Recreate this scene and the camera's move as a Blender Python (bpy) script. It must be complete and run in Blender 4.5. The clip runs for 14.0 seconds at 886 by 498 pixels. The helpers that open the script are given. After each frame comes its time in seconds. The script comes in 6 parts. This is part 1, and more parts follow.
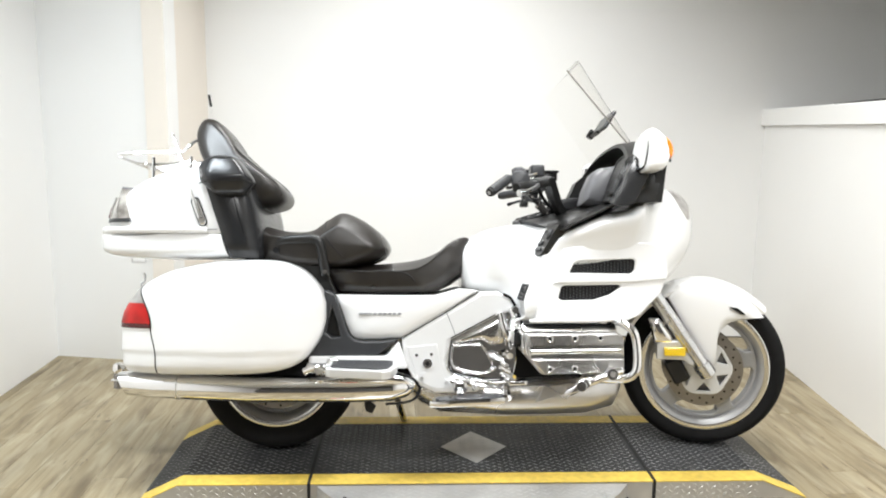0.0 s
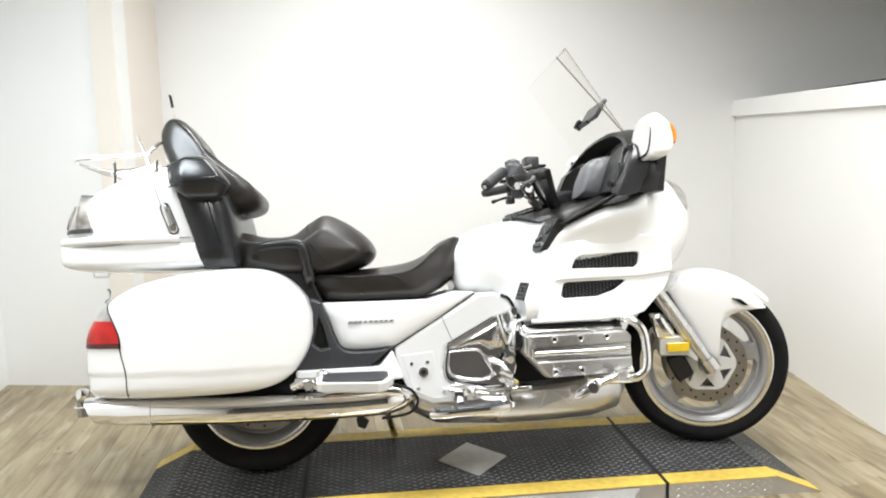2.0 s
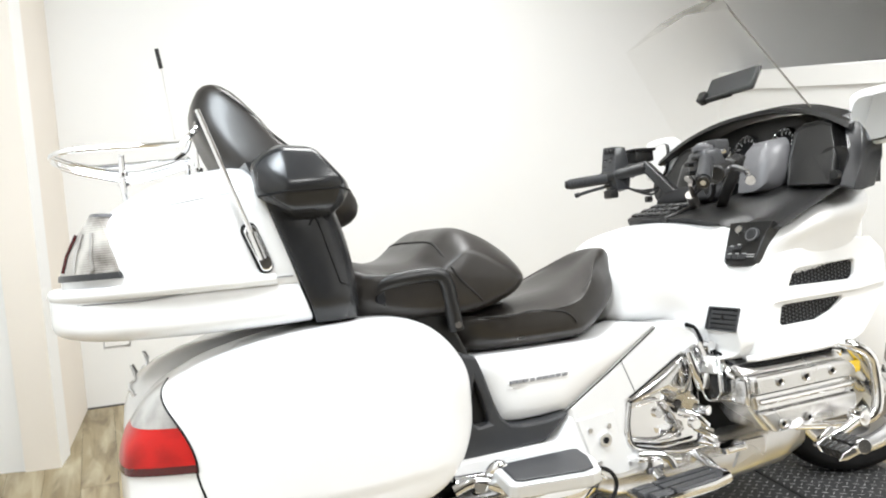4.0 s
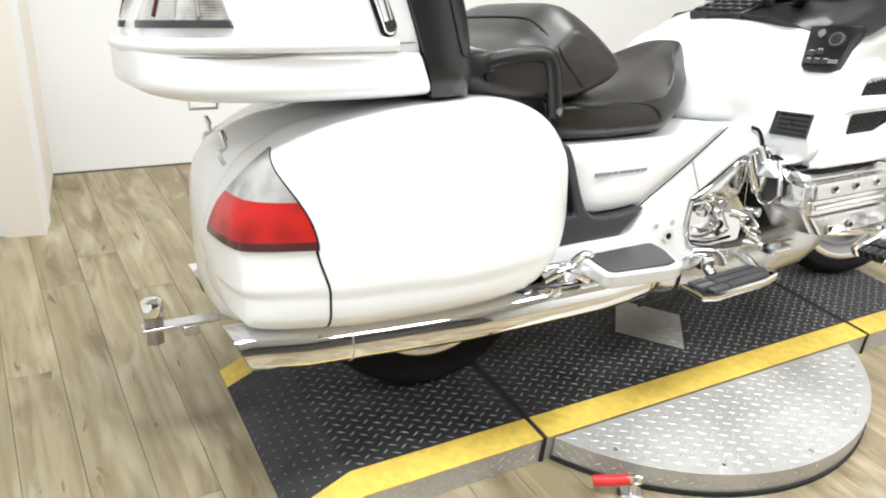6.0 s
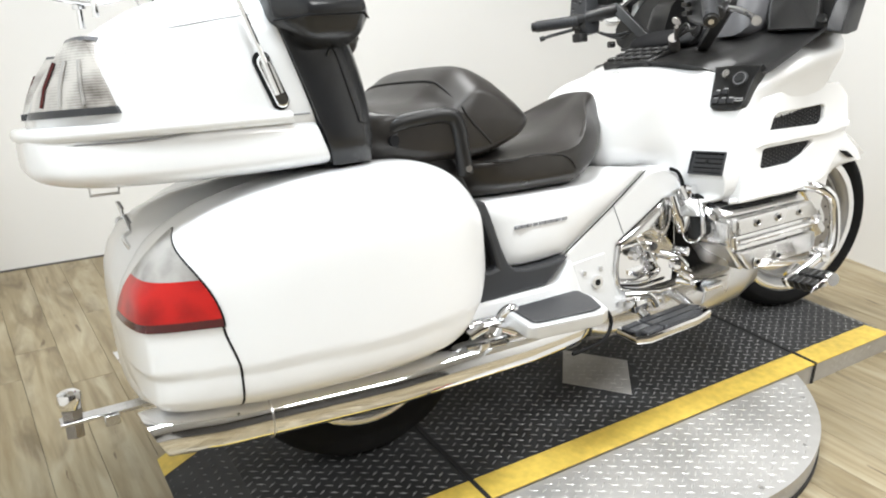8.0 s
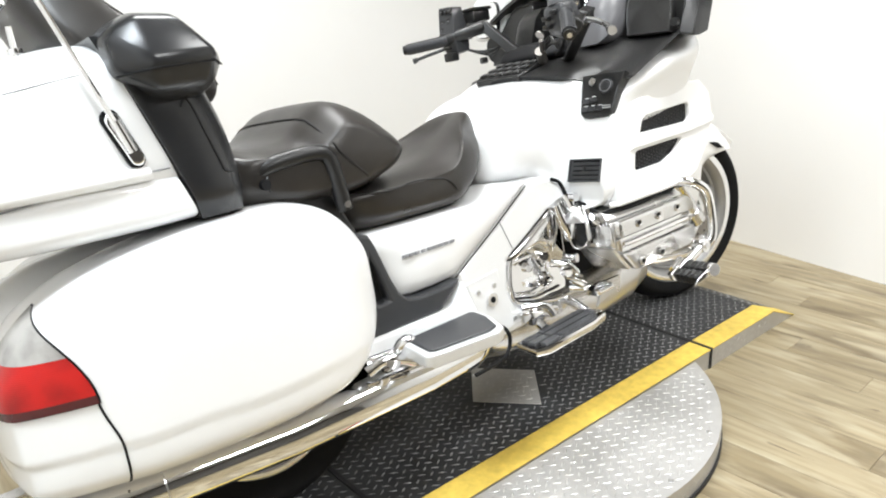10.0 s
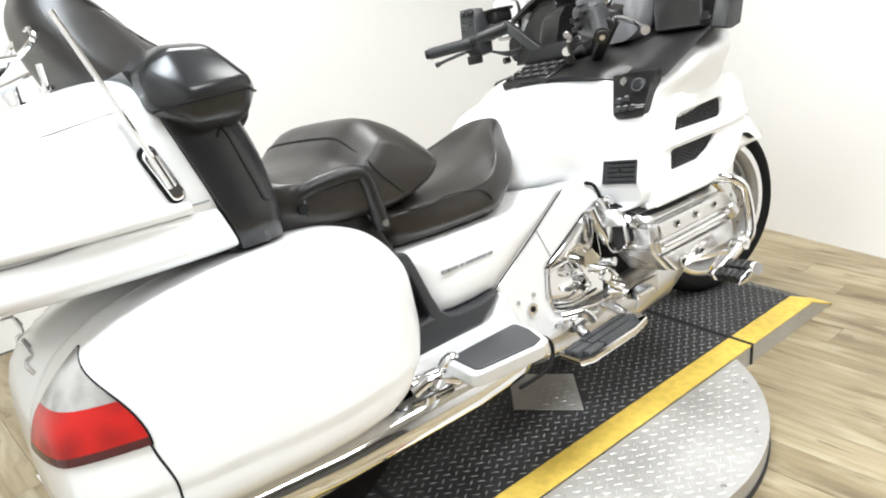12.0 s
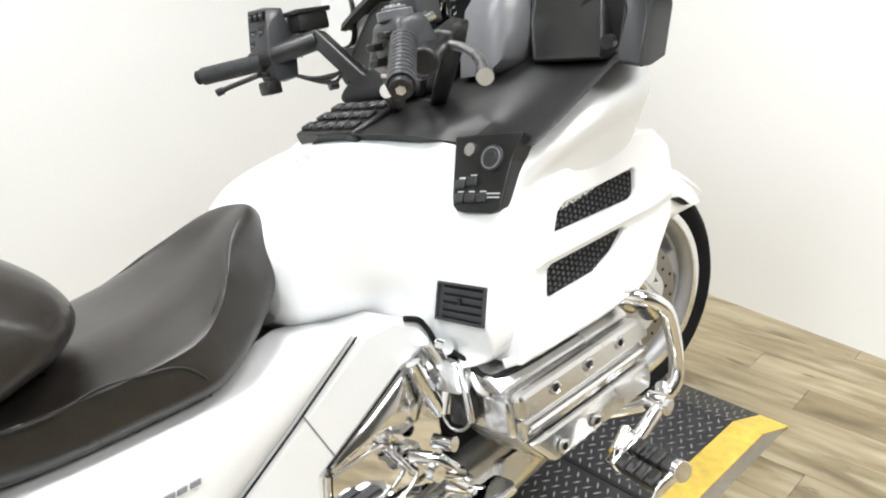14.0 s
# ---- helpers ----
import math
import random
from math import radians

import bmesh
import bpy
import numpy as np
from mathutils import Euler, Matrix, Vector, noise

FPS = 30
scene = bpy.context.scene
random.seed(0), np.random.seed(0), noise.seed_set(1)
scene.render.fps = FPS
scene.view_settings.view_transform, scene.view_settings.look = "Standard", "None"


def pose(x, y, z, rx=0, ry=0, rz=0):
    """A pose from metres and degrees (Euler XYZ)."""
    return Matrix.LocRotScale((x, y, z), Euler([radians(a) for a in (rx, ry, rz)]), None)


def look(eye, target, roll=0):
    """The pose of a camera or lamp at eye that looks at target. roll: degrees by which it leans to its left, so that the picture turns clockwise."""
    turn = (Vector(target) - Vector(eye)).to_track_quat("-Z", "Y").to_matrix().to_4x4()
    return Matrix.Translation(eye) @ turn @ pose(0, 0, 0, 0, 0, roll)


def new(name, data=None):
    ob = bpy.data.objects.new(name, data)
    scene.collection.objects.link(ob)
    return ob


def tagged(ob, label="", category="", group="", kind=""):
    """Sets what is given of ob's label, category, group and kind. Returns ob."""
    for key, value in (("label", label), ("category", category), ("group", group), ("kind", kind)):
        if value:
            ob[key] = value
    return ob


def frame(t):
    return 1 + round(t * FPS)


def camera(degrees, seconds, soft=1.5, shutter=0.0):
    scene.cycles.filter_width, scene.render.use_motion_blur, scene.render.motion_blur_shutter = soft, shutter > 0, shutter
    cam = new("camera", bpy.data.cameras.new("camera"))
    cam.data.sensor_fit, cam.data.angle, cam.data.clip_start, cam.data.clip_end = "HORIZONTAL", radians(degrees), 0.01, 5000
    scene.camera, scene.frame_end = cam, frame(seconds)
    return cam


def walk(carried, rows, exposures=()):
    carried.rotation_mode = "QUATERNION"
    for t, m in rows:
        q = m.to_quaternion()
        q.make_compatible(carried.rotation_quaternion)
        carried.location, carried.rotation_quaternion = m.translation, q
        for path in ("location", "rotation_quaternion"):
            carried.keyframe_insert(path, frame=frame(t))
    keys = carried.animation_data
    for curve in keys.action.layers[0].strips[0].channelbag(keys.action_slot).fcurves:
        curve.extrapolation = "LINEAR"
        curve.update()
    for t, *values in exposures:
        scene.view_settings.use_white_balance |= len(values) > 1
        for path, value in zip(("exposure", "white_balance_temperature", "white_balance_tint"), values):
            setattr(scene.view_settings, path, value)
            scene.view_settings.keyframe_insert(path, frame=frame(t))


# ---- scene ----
cam = camera(60.7, 14.0, 2.0)
PATH = [
    (0, (-0.438, -2.817, 1.315), (-0.28, -0.848, 1.002), 0.7),
    (0.5, (-0.416, -2.806, 1.315), (-0.228, -0.84, 1.002), -0.8),
    (1, (-0.324, -2.81, 1.291), (-0.154, -0.839, 0.993), 1.7),
    (1.5, (-0.403, -2.749, 1.253), (-0.204, -0.783, 0.945), 2.8),
    (2, (-0.574, -2.636, 1.257), (-0.281, -0.678, 0.968), -1.0),
    (2.5, (-0.735, -2.347, 1.225), (-0.51, -0.381, 0.935), 1.5),
    (3, (-0.931, -2.043, 1.268), (-0.698, -0.084, 0.94), 0.7),
    (3.2, (-1.034, -1.946, 1.265), (-0.613, -0.016, 0.953), 0.4),
    (5.3, (-1.661, -1.278, 1.302), (-0.698, 0.34, 0.628), 1.9),
    (5.5, (-1.692, -1.283, 1.274), (-0.701, 0.286, 0.527), 3.4),
    (6, (-1.711, -1.304, 1.222), (-0.724, 0.199, 0.347), 5.6),
    (6.5, (-1.696, -1.309, 1.194), (-0.708, 0.14, 0.231), 7.6),
    (7, (-1.661, -1.306, 1.181), (-0.62, 0.106, 0.22), 6.7),
    (7.5, (-1.604, -1.336, 1.199), (-0.48, 0.145, 0.461), 2.3),
    (8, (-1.597, -1.376, 1.222), (-0.541, 0.165, 0.506), 1.2),
    (8.5, (-1.576, -1.382, 1.241), (-0.454, 0.087, 0.477), -1.4),
    (9, (-1.546, -1.383, 1.237), (-0.346, 0.034, 0.493), -2.4),
    (9.2, (-1.54, -1.382, 1.243), (-0.318, 0.024, 0.516), -2.4),
    (11.3, (-1.528, -1.396, 1.26), (-0.258, 0.022, 0.646), -3.9),
    (11.5, (-1.539, -1.385, 1.269), (-0.251, 0.021, 0.667), -4.1),
    (12, (-1.538, -1.314, 1.301), (-0.331, 0.113, 0.589), -5.9),
    (12.5, (-1.286, -1.244, 1.301), (-0.026, 0.172, 0.664), 1.1),
    (13, (-1.086, -1.125, 1.303), (0.172, 0.263, 0.603), 1.4),
    (13.5, (-0.899, -0.963, 1.317), (0.484, 0.329, 0.67), -2.0),
    (14, (-0.683, -0.905, 1.275), (0.601, 0.416, 0.497), -3.7),
]
# the camera's own slow changes of exposure
GAIN = [(0.0, 0.0), (2.0, 0.0), (3.0, 0.05), (5.5, 0.03), (6.0, 0.06), (6.5, 0.04), (7.0, 0.0), (7.5, -0.07), (8.0, -0.12), (8.5, -0.09), (9.0, -0.05), (11.5, 0.05), (12.5, 0.05), (13.5, 0.02), (14.0, -0.03)]
walk(cam, [(t, look(eye, target, roll)) for t, eye, target, roll in PATH], GAIN)

# ---- light ----
from mathutils.bvhtree import BVHTree

world = bpy.data.worlds.new("world")
scene.world = world
world.use_nodes = True
world.node_tree.nodes["Background"].inputs[0].default_value = (0.9, 0.92, 1.0, 1)
world.node_tree.nodes["Background"].inputs[1].default_value = 0.3


def area_lamp(x, y, z, sx, sy, watts, colour, turn=(0, 0, 0)):
    data = bpy.data.lights.new("ceiling_lamp", "AREA")
    data.shape, data.size, data.size_y = "RECTANGLE", sx, sy
    data.energy, data.color, data.spread = watts, colour, radians(152)
    ob = new("ceiling_lamp", data)
    ob.matrix_world = pose(x, y, z, *turn)
    return ob


# unseen lamps: number, places, watts and tints assumed to suit the brightness
LAMP_ROWS = [(-1.65, -0.45), (0.75, -0.75), (-0.15, -2.6), (-0.15, 0.70)]
COOL, WARM = (0.86, 0.94, 1.0), (0.98, 0.99, 0.985)
for (lx, ly), watts, tone in zip(LAMP_ROWS, (50, 45, 72, 43), (COOL, WARM, WARM, WARM)):
    area_lamp(lx, ly, 2.86, 1.1, 0.5, watts, tone)


# ---- materials ----
def material(name, colour, rough=0.5, metal=0.0, coat=0.0, var=0.0, scale=30.0, bump=0.0, bump_scale=200.0, spread=0.0,
             rough_var=0.0, transmission=0.0, ior=1.45, random_tone=0.0):
    """A surface with two scales of tone, uneven gloss and a fine relief."""
    m = bpy.data.materials.new(name)
    m.use_nodes = True
    nt = m.node_tree
    b = nt.nodes["Principled BSDF"]
    b.inputs["Base Color"].default_value = (*colour, 1)
    b.inputs["Roughness"].default_value = rough
    b.inputs["Metallic"].default_value = metal
    b.inputs["Coat Weight"].default_value = coat
    b.inputs["Coat Roughness"].default_value = 0.06
    b.inputs["Transmission Weight"].default_value = transmission
    b.inputs["IOR"].default_value = ior
    geo = nt.nodes.new("ShaderNodeTexCoord")
    if var or spread or random_tone:
        n1 = nt.nodes.new("ShaderNodeTexNoise")
        n1.inputs["Scale"].default_value, n1.inputs["Detail"].default_value = scale, 6
        nt.links.new(geo.outputs["Object"], n1.inputs["Vector"])
        n2 = nt.nodes.new("ShaderNodeTexNoise")
        n2.inputs["Scale"].default_value, n2.inputs["Detail"].default_value = scale / 9, 3
        nt.links.new(geo.outputs["Object"], n2.inputs["Vector"])
        add = nt.nodes.new("ShaderNodeMath")
        add.operation = "ADD"
        nt.links.new(n1.outputs["Fac"], add.inputs[0])
        nt.links.new(n2.outputs["Fac"], add.inputs[1])
        ran = nt.nodes.new("ShaderNodeMapRange")
        ran.inputs["From Min"].default_value, ran.inputs["From Max"].default_value = 0.6, 1.4
        ran.inputs["To Min"].default_value, ran.inputs["To Max"].default_value = 1 - var - spread, 1 + var
        nt.links.new(add.outputs[0], ran.inputs["Value"])
        last = ran.outputs["Result"]
        if random_tone:
            info = nt.nodes.new("ShaderNodeObjectInfo")
            rr = nt.nodes.new("ShaderNodeMapRange")
            rr.inputs["To Min"].default_value, rr.inputs["To Max"].default_value = 1 - random_tone, 1 + random_tone
            nt.links.new(info.outputs["Random"], rr.inputs["Value"])
            mul = nt.nodes.new("ShaderNodeMath")
            mul.operation = "MULTIPLY"
            nt.links.new(last, mul.inputs[0])
            nt.links.new(rr.outputs["Result"], mul.inputs[1])
            last = mul.outputs[0]
        tone = nt.nodes.new("ShaderNodeVectorMath")
        tone.operation = "SCALE"
        tone.inputs[0].default_value = colour
        nt.links.new(last, tone.inputs["Scale"])
        nt.links.new(tone.outputs["Vector"], b.inputs["Base Color"])
        if rough_var:
            r2 = nt.nodes.new("ShaderNodeMapRange")
            r2.inputs["From Min"].default_value, r2.inputs["From Max"].default_value = 0.3, 0.7
            r2.inputs["To Min"].default_value, r2.inputs["To Max"].default_value = max(0.02, rough - rough_var), min(1, rough + rough_var)
            nt.links.new(n2.outputs["Fac"], r2.inputs["Value"])
            nt.links.new(r2.outputs["Result"], b.inputs["Roughness"])
    if bump:
        n3 = nt.nodes.new("ShaderNodeTexNoise")
        n3.inputs["Scale"].default_value, n3.inputs["Detail"].default_value = bump_scale, 3
        nt.links.new(geo.outputs["Object"], n3.inputs["Vector"])
        bp = nt.nodes.new("ShaderNodeBump")
        bp.inputs["Strength"].default_value, bp.inputs["Distance"].default_value = bump, 0.002
        nt.links.new(n3.outputs["Fac"], bp.inputs["Height"])
        nt.links.new(bp.outputs["Normal"], b.inputs["Normal"])
    return m


WHITE = material("pearl_white_paint", (0.80, 0.80, 0.80), 0.28, coat=0.7, var=0.012, scale=12, bump=0.02, bump_scale=900)
SILVER = material("silver_grey_paint", (0.66, 0.665, 0.67), 0.33, metal=0.35, coat=0.5, var=0.03, scale=14)
BELLY = material("satin_lower_cowl", (0.60, 0.59, 0.58), 0.26, metal=0.85, var=0.05, scale=20, rough_var=0.05)
PALE_SILVER = material("pale_silver_paint", (0.76, 0.762, 0.765), 0.30, metal=0.15, coat=0.6, var=0.02, scale=14)
HEAD_METAL = material("satin_silver_casting", (0.68, 0.675, 0.67), 0.27, metal=1.0, var=0.04, scale=40, bump=0.05, bump_scale=500, rough_var=0.06)
CAST = material("cast_alloy", (0.36, 0.36, 0.365), 0.38, metal=0.45, var=0.08, scale=30, bump=0.06, bump_scale=300, rough_var=0.06)
DISC = material("worn_brake_steel", (0.29, 0.272, 0.255), 0.33, metal=0.9, var=0.12, scale=40, rough_var=0.08)
SATIN_CHROME = material("satin_chrome", (0.82, 0.82, 0.825), 0.17, metal=1.0, var=0.04, scale=30, rough_var=0.05)
CHROME = material("chrome", (0.86, 0.86, 0.87), 0.06, metal=1.0, var=0.03, scale=25, rough_var=0.03)
STEEL = material("brushed_aluminium", (0.68, 0.68, 0.69), 0.27, metal=1.0, var=0.05, scale=60, bump=0.05, bump_scale=400, rough_var=0.06)
PLASTIC = material("black_plastic", (0.012, 0.0118, 0.0118), 0.36, var=0.12, scale=40, bump=0.12, bump_scale=1100, rough_var=0.05)
GREY_PLASTIC = material("dark_grey_plastic", (0.036, 0.037, 0.040), 0.36, var=0.10, scale=30, bump=0.12, bump_scale=1000)
SATIN = material("satin_black_plastic", (0.018, 0.0185, 0.020), 0.25, var=0.10, scale=30, bump=0.05, bump_scale=900, rough_var=0.05)
LEATHER = material("black_vinyl", (0.0185, 0.0158, 0.0138), 0.33, var=0.35, scale=24, bump=0.14, bump_scale=300, rough_var=0.12, ior=1.5)
RUBBER = material("tyre_rubber", (0.009, 0.009, 0.0095), 0.85, var=0.25, scale=30, bump=0.2, bump_scale=300, ior=1.25)
DARK = material("dark_opening", (0.010, 0.010, 0.011), 0.6, var=0.2, scale=30, ior=1.25)
DARK_RED = material("dark_red_lens", (0.06, 0.001, 0.001), 0.2, coat=0.3, var=0.2, scale=40)
YELLOW_LENS = material("yellow_reflector", (0.85, 0.58, 0.02), 0.2, coat=1.0, var=0.1, scale=60, bump=0.3, bump_scale=300)
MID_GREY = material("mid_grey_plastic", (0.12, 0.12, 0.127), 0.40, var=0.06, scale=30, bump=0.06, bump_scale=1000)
AMBER = material("amber_lens", (0.88, 0.23, 0.012), 0.15, coat=1.0, var=0.1, scale=60)
GLASS = material("windscreen", (0.982, 0.98, 0.972), 0.02, transmission=1.0, ior=1.04)
SMOKED = material("smoky_screen_edge", (0.20, 0.185, 0.165), 0.2, var=0.1, scale=30)
MIRROR = material("mirror_glass", (0.88, 0.89, 0.90), 0.015, metal=1.0)
STITCH = material("dark_stitching", (0.014, 0.013, 0.0125), 0.7, var=0.2, scale=200)
PRINT = material("grey_print", (0.22, 0.22, 0.23), 0.5)
PRINT_WHITE = material("white_print", (0.7, 0.7, 0.7), 0.5)
PLATE_BLACK = material("black_checker_plate", (0.040, 0.0405, 0.042), 0.52, metal=0.0, var=0.35, scale=18, spread=0.1, bump=0.2, bump_scale=120, rough_var=0.12, ior=1.3)
TREAD_BLACK = material("worn_black_tread", (0.23, 0.23, 0.232), 0.45, metal=0.2, var=0.85, scale=22, rough_var=0.1)
PLATE_SILVER = material("bare_checker_plate", (0.51, 0.50, 0.487), 0.38, metal=0.5, var=0.12, scale=16, spread=0.06, bump=0.15, bump_scale=150, rough_var=0.1)
YELLOW = material("yellow_safety_paint", (0.74, 0.53, 0.10), 0.55, var=0.14, scale=40, spread=0.22, bump=0.25, bump_scale=90, rough_var=0.1)
TREAD_SILVER = material("bright_tread", (0.55, 0.545, 0.53), 0.40, metal=0.75, var=0.15, scale=30, rough_var=0.08)
SEAM = material("black_seal", (0.015, 0.015, 0.016), 0.7, var=0.2, scale=50)
WALL = material("white_wall_paint", (0.83, 0.827, 0.815), 0.6, var=0.012, scale=3, bump=0.06, bump_scale=260)
DIM_WALL = material("dark_matt_grey", (0.10, 0.095, 0.09), 0.8, var=0.10, scale=3)
# the niche's shade is put into this cream colour
SHADED_CREAM_WALL = material("shaded_cream_wall", (0.78, 0.725, 0.655), 0.7, var=0.03, scale=3, bump=0.06, bump_scale=260)
CEILING = material("ceiling_paint", (0.55, 0.545, 0.53), 0.8, var=0.02, scale=3)

CLAMP_RED = material("red_grip", (0.65, 0.03, 0.025), 0.4, coat=0.3, var=0.1, scale=60)


def lens_material(name, dark, light, bands=110.0, rough=0.08):
    """Moulded lens: fine prism bands, blocks of lighter and darker reflector behind."""
    m = bpy.data.materials.new(name)
    m.use_nodes = True
    nt = m.node_tree
    b = nt.nodes["Principled BSDF"]
    tc = nt.nodes.new("ShaderNodeTexCoord")
    wave = nt.nodes.new("ShaderNodeTexWave")
    wave.bands_direction = "Z"
    wave.inputs["Scale"].default_value, wave.inputs["Distortion"].default_value = bands, 1.0
    nt.links.new(tc.outputs["Object"], wave.inputs["Vector"])
    cells = nt.nodes.new("ShaderNodeTexVoronoi")
    cells.inputs["Scale"].default_value = 16.0
    nt.links.new(tc.outputs["Object"], cells.inputs["Vector"])
    cloud = nt.nodes.new("ShaderNodeTexNoise")
    cloud.inputs["Scale"].default_value, cloud.inputs["Detail"].default_value = 26.0, 3
    nt.links.new(tc.outputs["Object"], cloud.inputs["Vector"])
    total = nt.nodes.new("ShaderNodeMath")
    total.operation = "MULTIPLY_ADD"
    total.inputs[1].default_value = 0.16
    nt.links.new(wave.outputs["Fac"], total.inputs[0])
    nt.links.new(cells.outputs["Distance"], total.inputs[2])
    both_sum = nt.nodes.new("ShaderNodeMath")
    both_sum.operation = "ADD"
    nt.links.new(total.outputs[0], both_sum.inputs[0])
    nt.links.new(cloud.outputs["Fac"], both_sum.inputs[1])
    ran = nt.nodes.new("ShaderNodeMapRange")
    ran.inputs["From Min"].default_value, ran.inputs["From Max"].default_value = 0.62, 1.30
    nt.links.new(both_sum.outputs[0], ran.inputs["Value"])
    mx = nt.nodes.new("ShaderNodeMix")
    mx.data_type = "RGBA"
    mx.inputs[6].default_value, mx.inputs[7].default_value = (*dark, 1), (*light, 1)
    nt.links.new(ran.outputs["Result"], mx.inputs["Factor"])
    nt.links.new(mx.outputs[2], b.inputs["Base Color"])
    b.inputs["Roughness"].default_value = 0.35
    b.inputs["Coat Weight"].default_value, b.inputs["Coat Roughness"].default_value = 0.35, rough
    b.inputs["IOR"].default_value = 1.3
    bp = nt.nodes.new("ShaderNodeBump")
    bp.inputs["Strength"].default_value, bp.inputs["Distance"].default_value = 0.2, 0.001
    nt.links.new(wave.outputs["Fac"], bp.inputs["Height"])
    nt.links.new(bp.outputs["Normal"], b.inputs["Normal"])
    return m


RED = lens_material("red_lens", (0.24, 0.0016, 0.0012), (0.50, 0.006, 0.004), 95.0)
CLEAR = lens_material("clear_lens", (0.17, 0.16, 0.15), (0.42, 0.405, 0.385), 130.0)
LAMP_GLASS = lens_material("smoky_clear_lens", (0.08, 0.066, 0.056), (0.50, 0.475, 0.44), 70.0)


def plank_material():
    """Pale oak vinyl with long grain, brown streaks and knots; each board has its own tone."""
    m = bpy.data.materials.new("oak_vinyl_plank")
    m.use_nodes = True
    nt = m.node_tree
    b = nt.nodes["Principled BSDF"]
    tc = nt.nodes.new("ShaderNodeTexCoord")
    info = nt.nodes.new("ShaderNodeObjectInfo")
    shift = nt.nodes.new("ShaderNodeVectorMath")
    shift.operation = "MULTIPLY_ADD"
    shift.inputs[1].default_value = (1, 1, 1)
    jump = nt.nodes.new("ShaderNodeVectorMath")
    jump.operation = "SCALE"
    jump.inputs[0].default_value = (17.0, 31.0, 0.0)
    nt.links.new(info.outputs["Random"], jump.inputs["Scale"])
    nt.links.new(tc.outputs["Object"], shift.inputs[0])
    nt.links.new(jump.outputs["Vector"], shift.inputs[2])
    def streaks(sx, sy, detail, lo, hi):
        mp = nt.nodes.new("ShaderNodeMapping")
        mp.inputs["Scale"].default_value = (sx, sy, 1)
        nt.links.new(shift.outputs["Vector"], mp.inputs["Vector"])
        n = nt.nodes.new("ShaderNodeTexNoise")
        n.inputs["Scale"].default_value, n.inputs["Detail"].default_value = 1.0, detail
        n.inputs["Distortion"].default_value = 0.5
        nt.links.new(mp.outputs["Vector"], n.inputs["Vector"])
        r = nt.nodes.new("ShaderNodeMapRange")
        r.inputs["From Min"].default_value, r.inputs["From Max"].default_value = lo, hi
        nt.links.new(n.outputs["Fac"], r.inputs["Value"])
        return r.outputs["Result"]
    def mix(fac, a, c):
        x = nt.nodes.new("ShaderNodeMix")
        x.data_type = "RGBA"
        nt.links.new(fac, x.inputs["Factor"])
        for sock, v in ((x.inputs[6], a), (x.inputs[7], c)):
            if isinstance(v, tuple):
                sock.default_value = (*v, 1)
            else:
                nt.links.new(v, sock)
        return x.outputs[2]
    base = mix(info.outputs["Random"], (0.215, 0.172, 0.098), (0.37, 0.31, 0.20))
    grain = mix(streaks(46, 2.4, 8, 0.42, 0.72), base, (0.215, 0.165, 0.090))
    cloud = mix(streaks(11, 2.6, 7, 0.50, 0.72), grain, (0.125, 0.092, 0.050))
    pale = mix(streaks(16, 3.2, 6, 0.52, 0.78), cloud, (0.43, 0.378, 0.265))
    pale = mix(streaks(30, 7.0, 5, 0.66, 0.74), pale, (0.105, 0.072, 0.038))
    nt.links.new(pale, b.inputs["Base Color"])
    b.inputs["Roughness"].default_value = 0.42
    bp = nt.nodes.new("ShaderNodeBump")
    bp.inputs["Strength"].default_value, bp.inputs["Distance"].default_value = 0.15, 0.001
    nt.links.new(streaks(140, 3, 4, 0.3, 0.7), bp.inputs["Height"])
    nt.links.new(bp.outputs["Normal"], b.inputs["Normal"])
    return m


PLANK = plank_material()


# ---- mesh helpers ----
def part(name, bm, mat, parent=None, label="", smooth=True, bevel=0.0, subsurf=0, kind=""):
    me = bpy.data.meshes.new(name)
    bmesh.ops.recalc_face_normals(bm, faces=bm.faces)
    bm.to_mesh(me)
    bm.free()
    me.materials.append(mat)
    if smooth:
        me.shade_smooth()
    ob = new(name, me)
    while parent is not None and parent.parent is not None and parent.parent.parent is not None:
        parent = parent.parent
    if parent is not None:
        ob.parent = parent
    if bevel:
        mod = ob.modifiers.new("bevel", "BEVEL")
        mod.width, mod.segments, mod.limit_method, mod.angle_limit = bevel, 2, "ANGLE", radians(35)
        mod.harden_normals = False
    if subsurf:
        mod = ob.modifiers.new("subsurf", "SUBSURF")
        mod.levels = mod.render_levels = subsurf
    if smooth and not subsurf:
        me.set_sharp_from_angle(angle=radians(42))
    return tagged(ob, label=label, kind=kind)


def box_bm(x0, x1, y0, y1, z0, z1, m=None):
    bm = bmesh.new()
    bmesh.ops.create_cube(bm, size=1)
    for v in bm.verts:
        v.co = Vector((x0 + (v.co.x + 0.5) * (x1 - x0), y0 + (v.co.y + 0.5) * (y1 - y0), z0 + (v.co.z + 0.5) * (z1 - z0)))
        if m is not None:
            v.co = m @ v.co
    return bm


